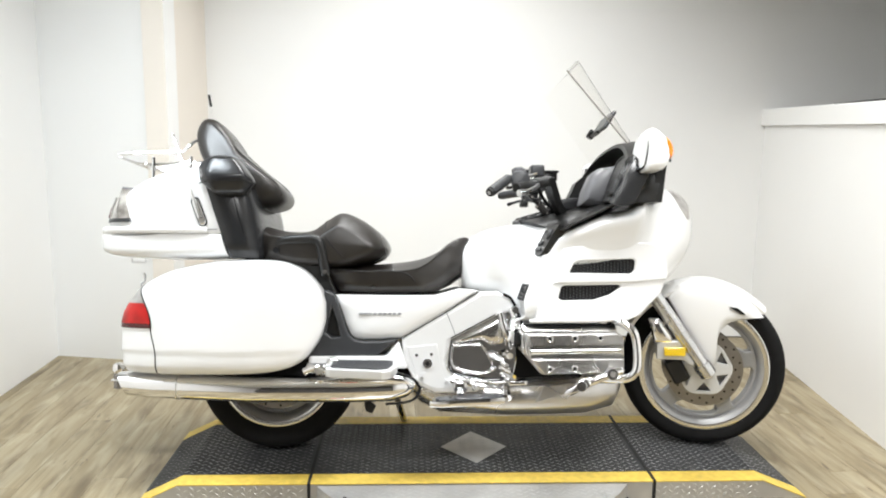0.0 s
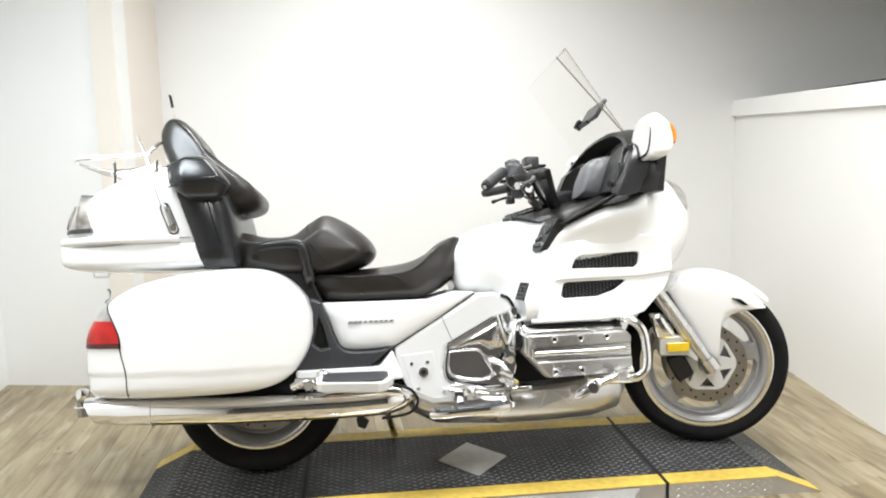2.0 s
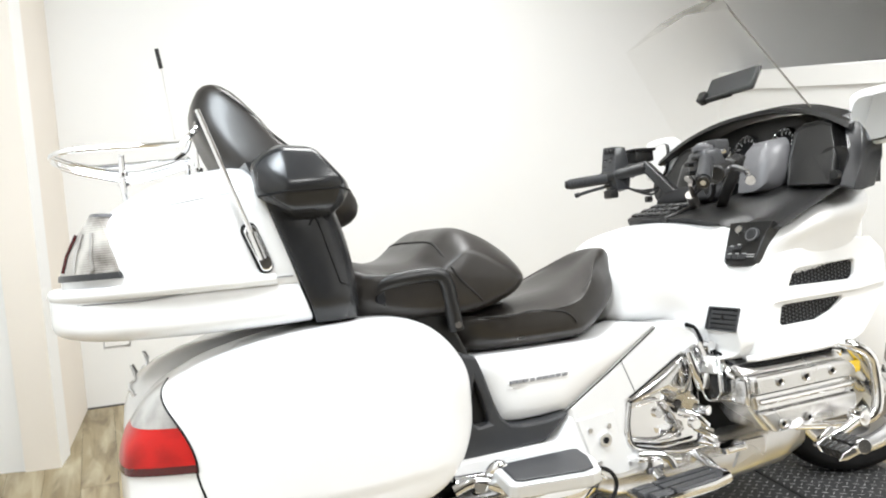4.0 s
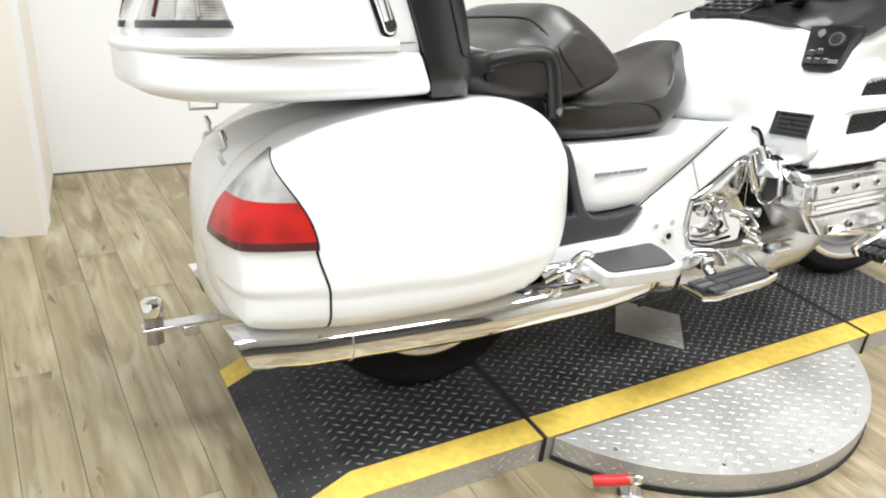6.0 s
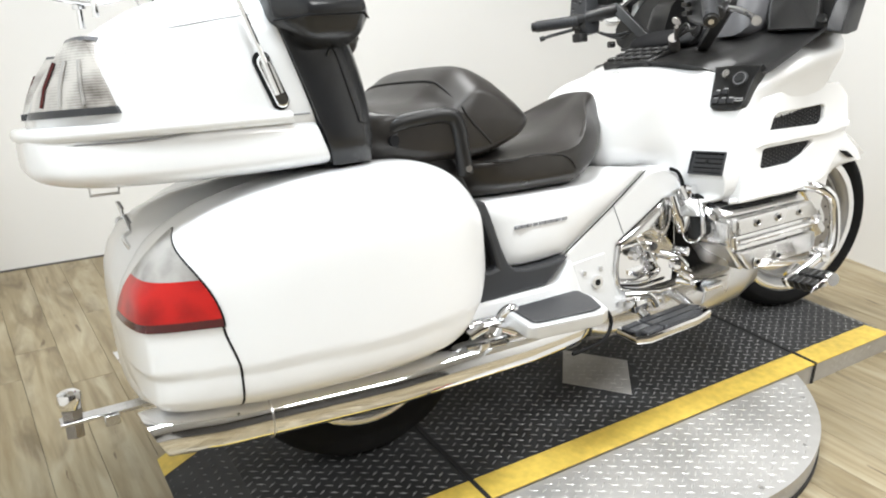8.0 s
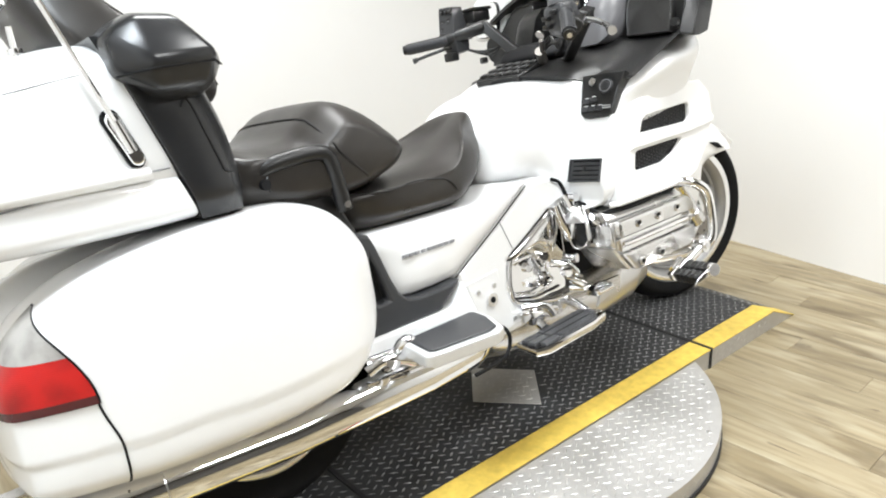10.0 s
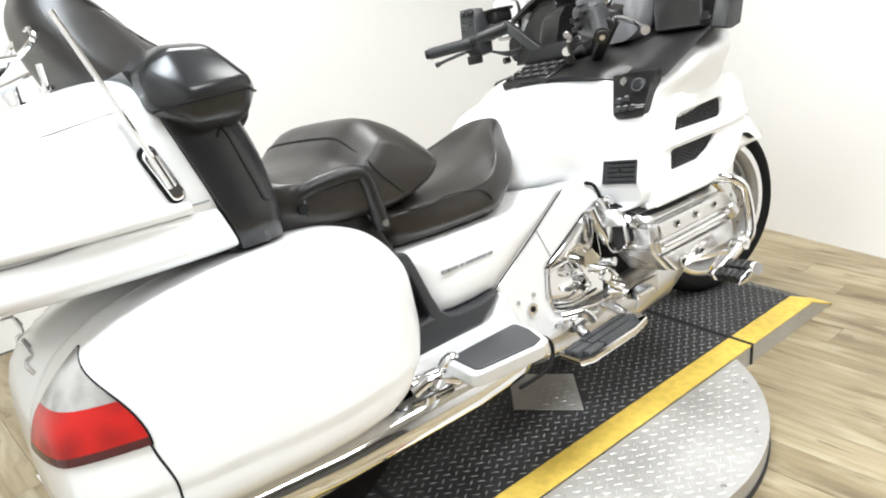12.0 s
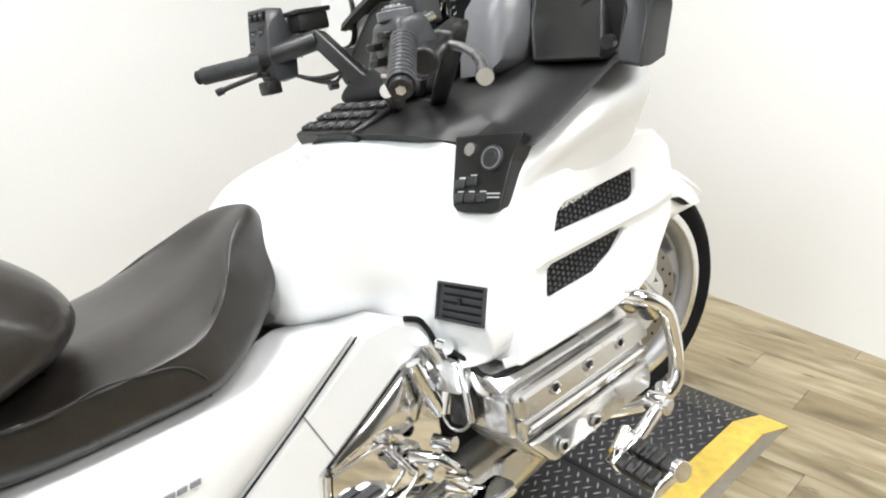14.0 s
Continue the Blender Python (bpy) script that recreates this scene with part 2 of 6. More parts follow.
def loft(rings, caps=True, closed=True):
    """A skin over rings of equally many points."""
    bm = bmesh.new()
    vs = [[bm.verts.new(p) for p in ring] for ring in rings]
    n = len(vs[0])
    for a, b in zip(vs, vs[1:]):
        for i in range(n if closed else n - 1):
            j = (i + 1) % n
            bm.faces.new((a[i], a[j], b[j], b[i]))
    if caps:
        for ring in (vs[0], vs[-1]):
            c = bm.verts.new(sum((v.co for v in ring), Vector()) / n)
            for i in range(n):
                bm.faces.new((ring[i], ring[(i + 1) % n], c))
    return bm


def fine(stations, count):
    """More stations along a body, on smooth curves through the given ones."""
    n, k = len(stations), len(stations[0])
    out = []
    for i in range(count + 1):
        u = i / count * (n - 1)
        s = min(int(u), n - 2)
        t = u - s
        p0, p1, p2, p3 = (np.array(stations[min(max(q, 0), n - 1)], float) for q in (s - 1, s, s + 1, s + 2))
        out.append(tuple(0.5 * (2 * p1 + (p2 - p0) * t + (2 * p0 - 5 * p1 + 4 * p2 - p3) * t * t + (3 * p1 - p0 - 3 * p2 + p3) * t ** 3)))
    return out


def drape(bm, pts, way, lift=0.0):
    """The points, moved along way onto the surface, and lifted off it a little."""
    bm.normal_update()
    tree = BVHTree.FromBMesh(bm)
    d = Vector(way).normalized()
    out = []
    for p in pts:
        hit, normal, _, _ = tree.ray_cast(Vector(p) - d * 0.5, d)
        if hit is None:
            hit, normal, _, _ = tree.find_nearest(Vector(p))
        if normal.dot(d) > 0:
            normal = -normal
        out.append(hit + normal * lift)
    return out


def sup(v, n):
    return math.copysign(abs(v) ** (2 / n), v)


def section(x, z0, z1, w, n=2.6, count=28, yc=0.0, low=None):
    """A rounded cross-section across the length, half w wide."""
    zc, h = (z0 + z1) / 2, (z1 - z0) / 2
    low = low or n
    out = []
    for i in range(count):
        a = 2 * math.pi * i / count
        e = n if math.sin(a) >= 0 else low
        out.append(Vector((x, yc + w * sup(math.cos(a), e), zc + h * sup(math.sin(a), e))))
    return out


def curve_points(pts, count, closed=True):
    """A smooth curve (Catmull-Rom) through the points."""
    pts = [Vector(p) for p in pts]
    n, out = len(pts), []
    spans = n if closed else n - 1
    for s in range(spans):
        def pick(i):
            return pts[i % n] if closed else pts[min(max(i, 0), n - 1)]
        p0, p1, p2, p3 = pick(s - 1), pick(s), pick(s + 1), pick(s + 2)
        steps = max(1, round(count / spans))
        for k in range(steps):
            t = k / steps
            out.append(0.5 * (2 * p1 + (p2 - p0) * t + (2 * p0 - 5 * p1 + 4 * p2 - p3) * t * t + (3 * p1 - p0 - 3 * p2 + p3) * t ** 3))
    if not closed:
        out.append(pts[-1])
    return out


def pillow(outline, y_in, y_edge, y_out, side=-1, smooth_to=0, warp=None, steps=5, power=1.0):
    """A padded panel on one flank: an outline in x and z, from y_in (hidden) over a rounded edge to y_out in the middle."""
    pts = [(x, 0, z) for x, z in outline]
    pts = curve_points(pts, smooth_to) if smooth_to else [Vector(p) for p in pts]
    c = sum(pts, Vector()) / len(pts)
    rings = [[Vector((p.x, y_in, p.z)) for p in pts], [Vector((p.x, y_edge, p.z)) for p in pts]]
    for k in range(1, steps):
        a = k / steps * math.pi / 2
        s, h = math.cos(a) ** power, math.sin(a)
        rings.append([Vector((c.x + (p.x - c.x) * s, y_edge + (y_out - y_edge) * h, c.z + (p.z - c.z) * s)) for p in pts])
    bm = loft(rings)
    for v in bm.verts:
        if warp:
            v.co = Vector(warp(*v.co))
        v.co.y *= -side if side > 0 else 1
    return bm


def slab(outline, y0, y1, holes=(), m=None):
    """A flat plate with sharp outline in x and z between y0 and y1, with holes through it."""
    bm = bmesh.new()
    edges = []
    for loop in (outline, *holes):
        vs = [bm.verts.new((x, y0, z)) for x, z in loop]
        edges += [bm.edges.new((a, b)) for a, b in zip(vs, vs[1:] + vs[:1])]
    bmesh.ops.triangle_fill(bm, edges=edges, use_beauty=True)
    faces = list(bm.faces)
    ext = bmesh.ops.extrude_face_region(bm, geom=faces)
    for v in ext["geom"]:
        if isinstance(v, bmesh.types.BMVert):
            v.co.y = y1
    if m is not None:
        for v in bm.verts:
            v.co = m @ v.co
    return bm


def tube(pts, r, sides=10, smooth_to=0, ends=True, taper=None):
    pts = curve_points(pts, smooth_to, False) if smooth_to else [Vector(p) for p in pts]
    rings, up = [], None
    for i, p in enumerate(pts):
        d = (pts[min(i + 1, len(pts) - 1)] - pts[max(i - 1, 0)]).normalized()
        if up is None:
            up = d.orthogonal().normalized()
        up = (up - d * up.dot(d)).normalized()
        side = d.cross(up)
        rr = r if taper is None else r * (1 + (taper - 1) * i / (len(pts) - 1))
        rings.append([p + rr * (math.cos(2 * math.pi * k / sides) * up + math.sin(2 * math.pi * k / sides) * side) for k in range(sides)])
    return loft(rings, caps=ends)


def revolve(profile, centre, sides=48, m=None):
    """Turns a closed profile of (radius, y) about the line across the bike through centre."""
    bm = bmesh.new()
    cx, cy, cz = centre
    rings = []
    for i in range(sides):
        a = 2 * math.pi * i / sides
        rings.append([bm.verts.new((cx + r * math.cos(a), cy + y, cz + r * math.sin(a))) for r, y in profile])
    n = len(profile)
    for i in range(sides):
        a, b = rings[i], rings[(i + 1) % sides]
        for j in range(n):
            k = (j + 1) % n
            bm.faces.new((a[j], a[k], b[k], b[j]))
    bmesh.ops.remove_doubles(bm, verts=bm.verts, dist=1e-6)
    if m is not None:
        bm.transform(m)
    return bm


def disc_bm(r, depth, m, sides=20):
    bm = bmesh.new()
    bmesh.ops.create_cone(bm, cap_ends=True, segments=sides, radius1=r, radius2=r, depth=depth)
    bm.transform(m)
    return bm


def join(*bms):
    out = bmesh.new()
    for b in bms:
        me = bpy.data.meshes.new("joined")
        b.to_mesh(me)
        b.free()
        out.from_mesh(me)
        bpy.data.meshes.remove(me)
    return out


def mirrored(bm):
    out = bm.copy()
    for v in out.verts:
        v.co.y = -v.co.y
    bmesh.ops.reverse_faces(out, faces=out.faces)
    return out


def hull(points, offset=0.010, segments=3):
    """A faceted solid round the points, its edges rounded."""
    bm = bmesh.new()
    for q in points:
        bm.verts.new(q)
    res = bmesh.ops.convex_hull(bm, input=bm.verts)
    bmesh.ops.delete(bm, geom=[g for g in res["geom_interior"] if isinstance(g, bmesh.types.BMVert)], context="VERTS")
    bmesh.ops.dissolve_limit(bm, angle_limit=radians(6), verts=bm.verts, edges=bm.edges)
    if offset:
        bmesh.ops.bevel(bm, geom=list(bm.edges) + list(bm.verts), offset=offset, segments=segments, affect="EDGES", profile=0.5, clamp_overlap=True)
    return bm


def capsule(a, b, r, y0, y1, sides=24):
    """A plate with round ends from a to b in x and z, between y0 and y1."""
    a, b = Vector((a[0], 0, a[1])), Vector((b[0], 0, b[1]))
    d = (b - a).normalized()
    n = Vector((-d.z, 0, d.x))
    loop = []
    for c, f in ((b, 1), (a, -1)):
        for t in np.linspace(-math.pi / 2, math.pi / 2, sides // 2):
            loop.append(c + f * r * (math.cos(t) * d + math.sin(t) * n))
    return loft([[Vector((q.x, y0, q.z)) for q in loop], [Vector((q.x, y1, q.z)) for q in loop]])


def facing(p, normal, up=(0, 0, 1)):
    """A frame at p whose z axis is normal and whose y axis is near up."""
    z = Vector(normal).normalized()
    x = Vector(up).cross(z).normalized()
    y = z.cross(x)
    m = Matrix((x, y, z)).transposed().to_4x4()
    m.translation = p
    return m


# ---- the room ----
def wall(name, p0, p1, z0, z1, thick, mat, label, extra=0.0):
    """A wall along the line from p0 to p1; its thickness lies to the right of that way."""
    a, b = Vector((*p0, 0)), Vector((*p1, 0))
    d = (b - a).normalized()
    n = Vector((d.y, -d.x, 0)) * thick
    a, b = a - d * extra, b + d * extra
    bm = bmesh.new()
    lo = [bm.verts.new((p.x, p.y, z0)) for p in (a, b, b + n, a + n)]
    hi = [bm.verts.new((p.x, p.y, z1)) for p in (a, b, b + n, a + n)]
    bm.faces.new(lo)
    bm.faces.new(hi)
    for i in range(4):
        j = (i + 1) % 4
        bm.faces.new((lo[i], lo[j], hi[j], hi[i]))
    return tagged(part(name, bm, mat, smooth=False), label, "wall", kind="structure")


TOP = 2.95
EDGE, NICHE = (-1.585, 1.385), (-1.50, 1.96)
wall("wall_west", (-2.30, -5.0), (-2.30, 1.55), 0, TOP, -0.12, WALL, "white painted side wall of the photo booth", 0.0)
wall("wall_partition", (-2.30, 1.55), EDGE, 0, TOP, -0.12, WALL, "white painted partition beside a shallow niche")
wall("wall_niche", EDGE, NICHE, 0, TOP, -0.12, SHADED_CREAM_WALL, "short return wall of the niche, its shade coloured cream")
wall("wall_north", NICHE, (3.70, 1.704), 0, TOP, -0.12, WALL, "plain white painted back wall", 0.05)
wall("wall_east", (1.95, 1.9), (1.495, -1.2), 0, 1.36, -0.14, WALL, "white half-height side wall below a ledge")
# unseen closing wall, white so that it brightens the space beyond the ledge
wall("wall_far_east", (3.70, 1.75), (3.70, -5.0), 0, TOP, -0.12, WALL, "unseen white end wall added beyond the half-height wall to bounce light")
wall("wall_east_front", (1.495, -1.2), (1.495, -5.0), 0, TOP, -0.12, WALL, "white painted side wall near the entrance")
# unseen wall, kept dark so that the chrome mirrors something black
wall("wall_south", (3.85, -5.0), (-2.45, -5.0), 0, TOP, -0.12, DIM_WALL, "unseen dark wall added behind the camera for chrome to reflect")
# out of view: added pale to throw light on the wall above the ledge
tagged(part("floor_beyond", box_bm(2.12, 3.70, -5.0, 1.72, -0.003, 0.0), CEILING, smooth=False), "unseen pale floor added beyond the half-height wall to bounce light", "floor", kind="structure")
tagged(part("ceiling", box_bm(-2.6, 3.95, -5.2, 2.3, TOP, TOP + 0.1), CEILING, smooth=False), "off-white painted ceiling", "ceiling", kind="structure")


def wall_foot(p0, p1):
    """Thin dark joint where a wall meets the floor."""
    a, b = Vector((*p0, 0)), Vector((*p1, 0))
    d = (b - a).normalized()
    n = Vector((d.y, -d.x, 0))
    rings = [[q + n * o + Vector((0, 0, z)) for o, z in ((-0.002, 0.0), (0.005, 0.0), (0.004, 0.006), (-0.002, 0.007))] for q in (a, b)]
    tagged(part("baseboard", loft(rings), DIM_WALL, smooth=False), "thin dark joint along the foot of the wall", "baseboard", kind="structure")


wall_foot((1.951, 1.78), (1.4955, -1.2))
wall_foot((-1.50, 1.960), (1.95, 1.790))


def ledge():
    a, b = Vector((1.95, 1.9, 0)), Vector((1.495, -1.2, 0))
    d = (b - a).normalized()
    n = Vector((d.y, -d.x, 0))
    prof = [(0.022, 1.361), (0.022, 1.452), (0.014, 1.46), (-0.13, 1.46), (-0.13, 1.361)]
    rings = [[Vector((p.x + n.x * o, p.y + n.y * o, z)) for o, z in prof] for p in (a, b)]
    strip = [[a + d * t + n * o + Vector((0, 0, z)) for o, z in ((0.012, 1.4605), (0.012, 1.4605 + h), (-0.02, 1.4605 + h), (-0.02, 1.4605))] for t, h in ((1.10, 0.002), (1.35, 0.006), (1.65, 0.009), (2.0, 0.006))]
    tagged(part("trim", loft(strip), SEAM, smooth=False), "thin black strip lying along the ledge", "trim", kind="structure")
    ob = tagged(part("trim", loft(rings), WALL, smooth=False), "white painted wooden ledge capping the half wall", "ledge", kind="structure")
    return ob


ledge()


def floor():
    root = tagged(part("floor", box_bm(-2.5, 3.80, -5.1, 2.1, -0.1, -0.004), SEAM, smooth=False), "pale oak vinyl plank floor", "floor", kind="structure")
    w, length, gap = 0.123, 1.22, 0.0005
    bm = bmesh.new()
    z = [(-0.004, 0.0), (-0.0008, 0.0), (0.0, 0.0012)]
    rings = [[Vector((sx * (w / 2 - gap - i), sy * (length / 2 - gap - i), zz)) for sx, sy in ((-1, -1), (1, -1), (1, 1), (-1, 1))] for zz, i in z]
    bm = loft(rings, caps=False)
    bm.verts.ensure_lookup_table()
    bm.faces.new(bm.verts[-4:])
    me = bpy.data.meshes.new("plank")
    bm.normal_update()
    bmesh.ops.recalc_face_normals(bm, faces=bm.faces)
    bm.to_mesh(me)
    bm.free()
    me.materials.append(PLANK)
    rng = random.Random(4)
    for i in range(37):
        off = rng.random() * length
        for k in range(-1, 7):
            y = -5.0 + off + k * length
            lo, hi = max(y - length / 2, -5.08), min(y + length / 2, 2.08)
            if hi - lo < 0.05:
                continue
            ob = new("plank", me)
            ob.parent = root
            ob.location = (-2.44 + i * w, (lo + hi) / 2, 0)
            ob.scale = (1, (hi - lo) / length, 1)
            if rng.random() < 0.5:
                ob.rotation_euler = (0, 0, math.pi)


# frame added round each assumed lamp, out of view
def ceiling_light(x, y):
    root = new("ceiling_light")
    root.location = (x, y, 2.90)
    bm = bmesh.new()
    part("frame", join(box_bm(-0.60, 0.60, -0.30, -0.26, 0, 0.05), box_bm(-0.60, 0.60, 0.26, 0.30, 0, 0.05),
                       box_bm(-0.60, -0.56, -0.26, 0.26, 0, 0.05), box_bm(0.56, 0.60, -0.26, 0.26, 0, 0.05)), STEEL, root, smooth=False)
    bm.free()
    return tagged(root, "assumed rectangular ceiling light in a metal frame, out of view", "ceiling light", "ceiling lights")


for lx, ly in LAMP_ROWS:
    ceiling_light(lx, ly)


# ---- the lift deck ----
DECK = pose(-0.085, 0.015, 0, 0, 0, -2.0)
ZP, HALF, BAND = 0.07, 0.315, 0.078


def treads(inside, z, mat, parent, step=0.0225, label=""):
    """Raised lozenges of checker plate where inside(x, y) holds."""
    verts, faces = [], []
    for i in range(-75, 76):
        for j in range(-52, 53):
            x, y = i * step, j * step * 0.62
            if (i + j) % 2 or not inside(x, y):
                continue
            a = radians(32) if (j // 1) % 2 else radians(-32)
            c, s = math.cos(a), math.sin(a)
            l, w, h = 0.0120, 0.0026, 0.0014
            n = len(verts)
            zz = z(x)
            for u, v, q in ((-l, 0, 0), (0, -w, 0), (l, 0, 0), (0, w, 0), (-l * 0.45, 0, h), (l * 0.45, 0, h)):
                verts.append((x + c * u - s * v, y + s * u + c * v, zz + q))
            faces += [(n, n + 1, n + 5, n + 4), (n + 1, n + 2, n + 5), (n + 2, n + 3, n + 5), (n + 3, n, n + 4, n + 5)]
    me = bpy.data.meshes.new("tread")
    me.from_pydata(verts, [], faces)
    me.materials.append(mat)
    ob = new("tread", me)
    ob.parent = parent
    return tagged(ob, label, kind="stuff")


def skirt_treads(spots, z0, z1, parent):
    """Raised lozenges on an upright skirt; each spot has a place and an outward normal."""
    verts, faces = [], []
    for i, (x, y, nx, ny) in enumerate(spots):
        for j, z in enumerate(np.arange(z0, z1, 0.0125)):
            if (i + j) % 2:
                continue
            a = radians(40) if j % 2 else radians(-40)
            c, s = math.cos(a), math.sin(a)
            n = len(verts)
            for u, v, q in ((-0.0105, 0, 0), (0, -0.0032, 0), (0.0105, 0, 0), (0, 0.0032, 0), (-0.005, 0, 0.0015), (0.005, 0, 0.0015)):
                t, w = c * u - s * v, s * u + c * v
                verts.append((x - ny * t + nx * q, y + nx * t + ny * q, z + w))
            faces += [(n, n + 1, n + 5, n + 4), (n + 1, n + 2, n + 5), (n + 2, n + 3, n + 5), (n + 3, n, n + 4, n + 5)]
    me = bpy.data.meshes.new("skirt_tread")
    me.from_pydata(verts, [], faces)
    me.materials.append(TREAD_SILVER)
    ob = new("skirt_tread", me)
    ob.parent = parent
    return tagged(ob, kind="stuff")


X_TIP_R, X_KINK_R, X_SEAM_A, X_SEAM_B, X_KINK_F, X_TIP_F = -1.205, -1.065, -0.605, 0.635, 1.035, 1.20
DCX, DCY = 0.005, -0.005


def deck_z(x):
    if x < X_KINK_R:
        return ZP * max(0.03, (x - X_TIP_R) / (X_KINK_R - X_TIP_R))
    if x > X_KINK_F:
        return ZP * max(0.03, (X_TIP_F - x) / (X_TIP_F - X_KINK_F))
    return ZP


def deck():
    root = new("motorcycle_lift")
    root.matrix_world = DECK
    def strip(xs, v0, v1, top, base):
        """A body of the deck's cross-section along xs, from v0 to v1."""
        return loft([[Vector((x, v0, base(x))), Vector((x, v1, base(x))), Vector((x, v1, top(x))), Vector((x, v0, top(x)))] for x in xs])
    inner = HALF - BAND
    for name, xs in (("rear_deck", (X_TIP_R, X_KINK_R, X_SEAM_A - 0.004)), ("centre_deck", (X_SEAM_A + 0.004, X_SEAM_B - 0.004)), ("front_deck", (X_SEAM_B + 0.004, X_KINK_F, X_TIP_F))):
        d = part(name, strip(xs, -HALF + 0.003, HALF - 0.003, lambda x: deck_z(x) - 0.0025, lambda x: 0.0), PLATE_SILVER, root, "bare metal side skirt", smooth=False)
        part("plate", strip(xs, -inner, inner, lambda x: deck_z(x), lambda x: deck_z(x) - 0.0025), PLATE_BLACK, d, "black checker plate", smooth=False)
        for s in (-1, 1):
            part("border", strip(xs, s * inner, s * HALF, lambda x: deck_z(x) + 0.001, lambda x: deck_z(x) - 0.0024), YELLOW, d, "worn yellow safety stripe", smooth=False)
        x0, x1 = xs[0], xs[-1]
        treads(lambda x, y: x0 + 0.012 < x < x1 - 0.012 and abs(y) < inner - 0.01 and abs(x - DCX) / 0.135 + abs(y - DCY) / 0.155 > 1.08, deck_z, TREAD_BLACK, d)
    for x in (X_SEAM_A, X_SEAM_B):
        part("seam", box_bm(x - 0.0055, x + 0.0055, -HALF - 0.001, HALF + 0.001, 0, ZP + 0.0035), SEAM, root, "black rubber seal", smooth=False)
    bm = bmesh.new()
    vs = [[bm.verts.new((DCX + dx, DCY + dy, z)) for dx, dy in ((-0.130, 0), (0, -0.150), (0.130, 0), (0, 0.150))] for z in (ZP - 0.001, ZP + 0.0018)]
    bm.faces.new(vs[1])
    for i in range(4):
        bm.faces.new((vs[0][i], vs[0][(i + 1) % 4], vs[1][(i + 1) % 4], vs[1][i]))
    ins = part("insert", bm, PLATE_SILVER, root, "diamond-shaped bare metal insert", smooth=False)
    treads(lambda x, y: abs(x - DCX) / 0.130 + abs(y - DCY) / 0.150 < 0.90, lambda x: ZP + 0.0018, TREAD_SILVER, ins)
    # half-round turntable beside the near edge
    cx, cy, r = -0.02, 0.01, 0.645
    a0 = math.asin((-HALF - 0.002 - cy) / r)
    arc = [Vector((cx + r * math.cos(a), cy + r * math.sin(a), 0)) for a in np.linspace(math.pi - a0, 2 * math.pi + a0, 40)]
    def plate(z0, z1, grow, mat, name, parent, label=""):
        rings = [[Vector((cx + (p.x - cx) * grow, p.y if i in (0, len(arc) - 1) else cy + (p.y - cy) * grow, z)) for i, p in enumerate(arc)] for z in (z0, z1)]
        bm = loft(rings, caps=False)
        bm.verts.ensure_lookup_table()
        n = len(arc)
        bm.faces.new(bm.verts[n:2 * n])
        bm.faces.new(bm.verts[:n])
        return part(name, bm, mat, parent, label, smooth=False)
    tt = plate(0.012, ZP - 0.006, 1.0, PLATE_SILVER, "turntable_wing", root, "half-round bare checker plate wing")
    plate(0.0, 0.012, 1.008, SEAM, "floor_seal", tt, "black rubber edge on the floor")
    treads(lambda x, y: y < -HALF - 0.015 and (x - cx) ** 2 + (y - cy) ** 2 < (r - 0.012) ** 2, lambda x: ZP - 0.006, TREAD_SILVER, tt)
    skirt_treads([(cx + r * math.cos(a), cy + r * math.sin(a), math.cos(a), math.sin(a)) for a in np.linspace(math.pi - a0 + 0.03, 2 * math.pi + a0 - 0.03, 74)], 0.020, 0.056, tt)
    for x0, x1 in ((-1.06, -0.62), (0.65, 1.03)):
        skirt_treads([(x, -HALF + 0.003, 0, -1) for x in np.arange(x0, x1, 0.0225)], 0.006, ZP - 0.008, root)
    for a in np.linspace(math.pi + 0.75, 2 * math.pi - 0.75, 5):
        part("screw", disc_bm(0.006, 0.003, pose(cx + (r - 0.03) * math.cos(a), cy + (r - 0.03) * math.sin(a), ZP - 0.005), 10), STEEL, tt)
    return tagged(root, "low motorcycle lift deck in black checker plate with yellow edges", "lift")


deck()


def clamp():
    root = new("toggle_clamp")
    root.matrix_world = pose(-0.585, -0.455, 0, 0, 0, -35)
    part("base", box_bm(-0.02, 0.03, -0.02, 0.02, 0, 0.012), STEEL, root, bevel=0.002)
    part("bracket", join(box_bm(0.0, 0.012, -0.015, 0.015, 0.012, 0.05), box_bm(-0.012, 0.024, -0.004, 0.004, 0.035, 0.058)), CHROME, root, bevel=0.002)
    part("handle", tube([(-0.005, 0, 0.046), (-0.045, 0, 0.036), (-0.085, 0, 0.030)], 0.013, 12), CLAMP_RED, root, "red rubber grip")
    return tagged(root, "small toggle clamp with a red grip by the turntable", "clamp")


clamp()


# ---- the motorcycle, in its own frame: x ahead, y to its left, z up from the tyres' contact ----
bike = new("motorcycle")
bike.matrix_world = pose(0.0005, 0.0295, ZP, -10.5, 0, -2.0)
tagged(bike, "white full-dress touring motorcycle with chrome engine, leaning on its stand", "motorcycle")
HEAD = Vector((0.955, 0, 0))
RAKE = Vector((-math.sin(radians(29.25)), 0, math.cos(radians(29.25))))
STEER = Matrix.Translation(HEAD) @ Matrix.Rotation(radians(-14.0), 4, RAKE) @ Matrix.Translation(-HEAD)


def both(name, bm, mat, parent=None, label="", **kw):
    """The same part on the right and, mirrored, on the left flank."""
    other = mirrored(bm)
    r = part(name, bm, mat, parent or bike, label, **kw)
    l = part(name, other, mat, parent or bike, label, **kw)
    return r, l


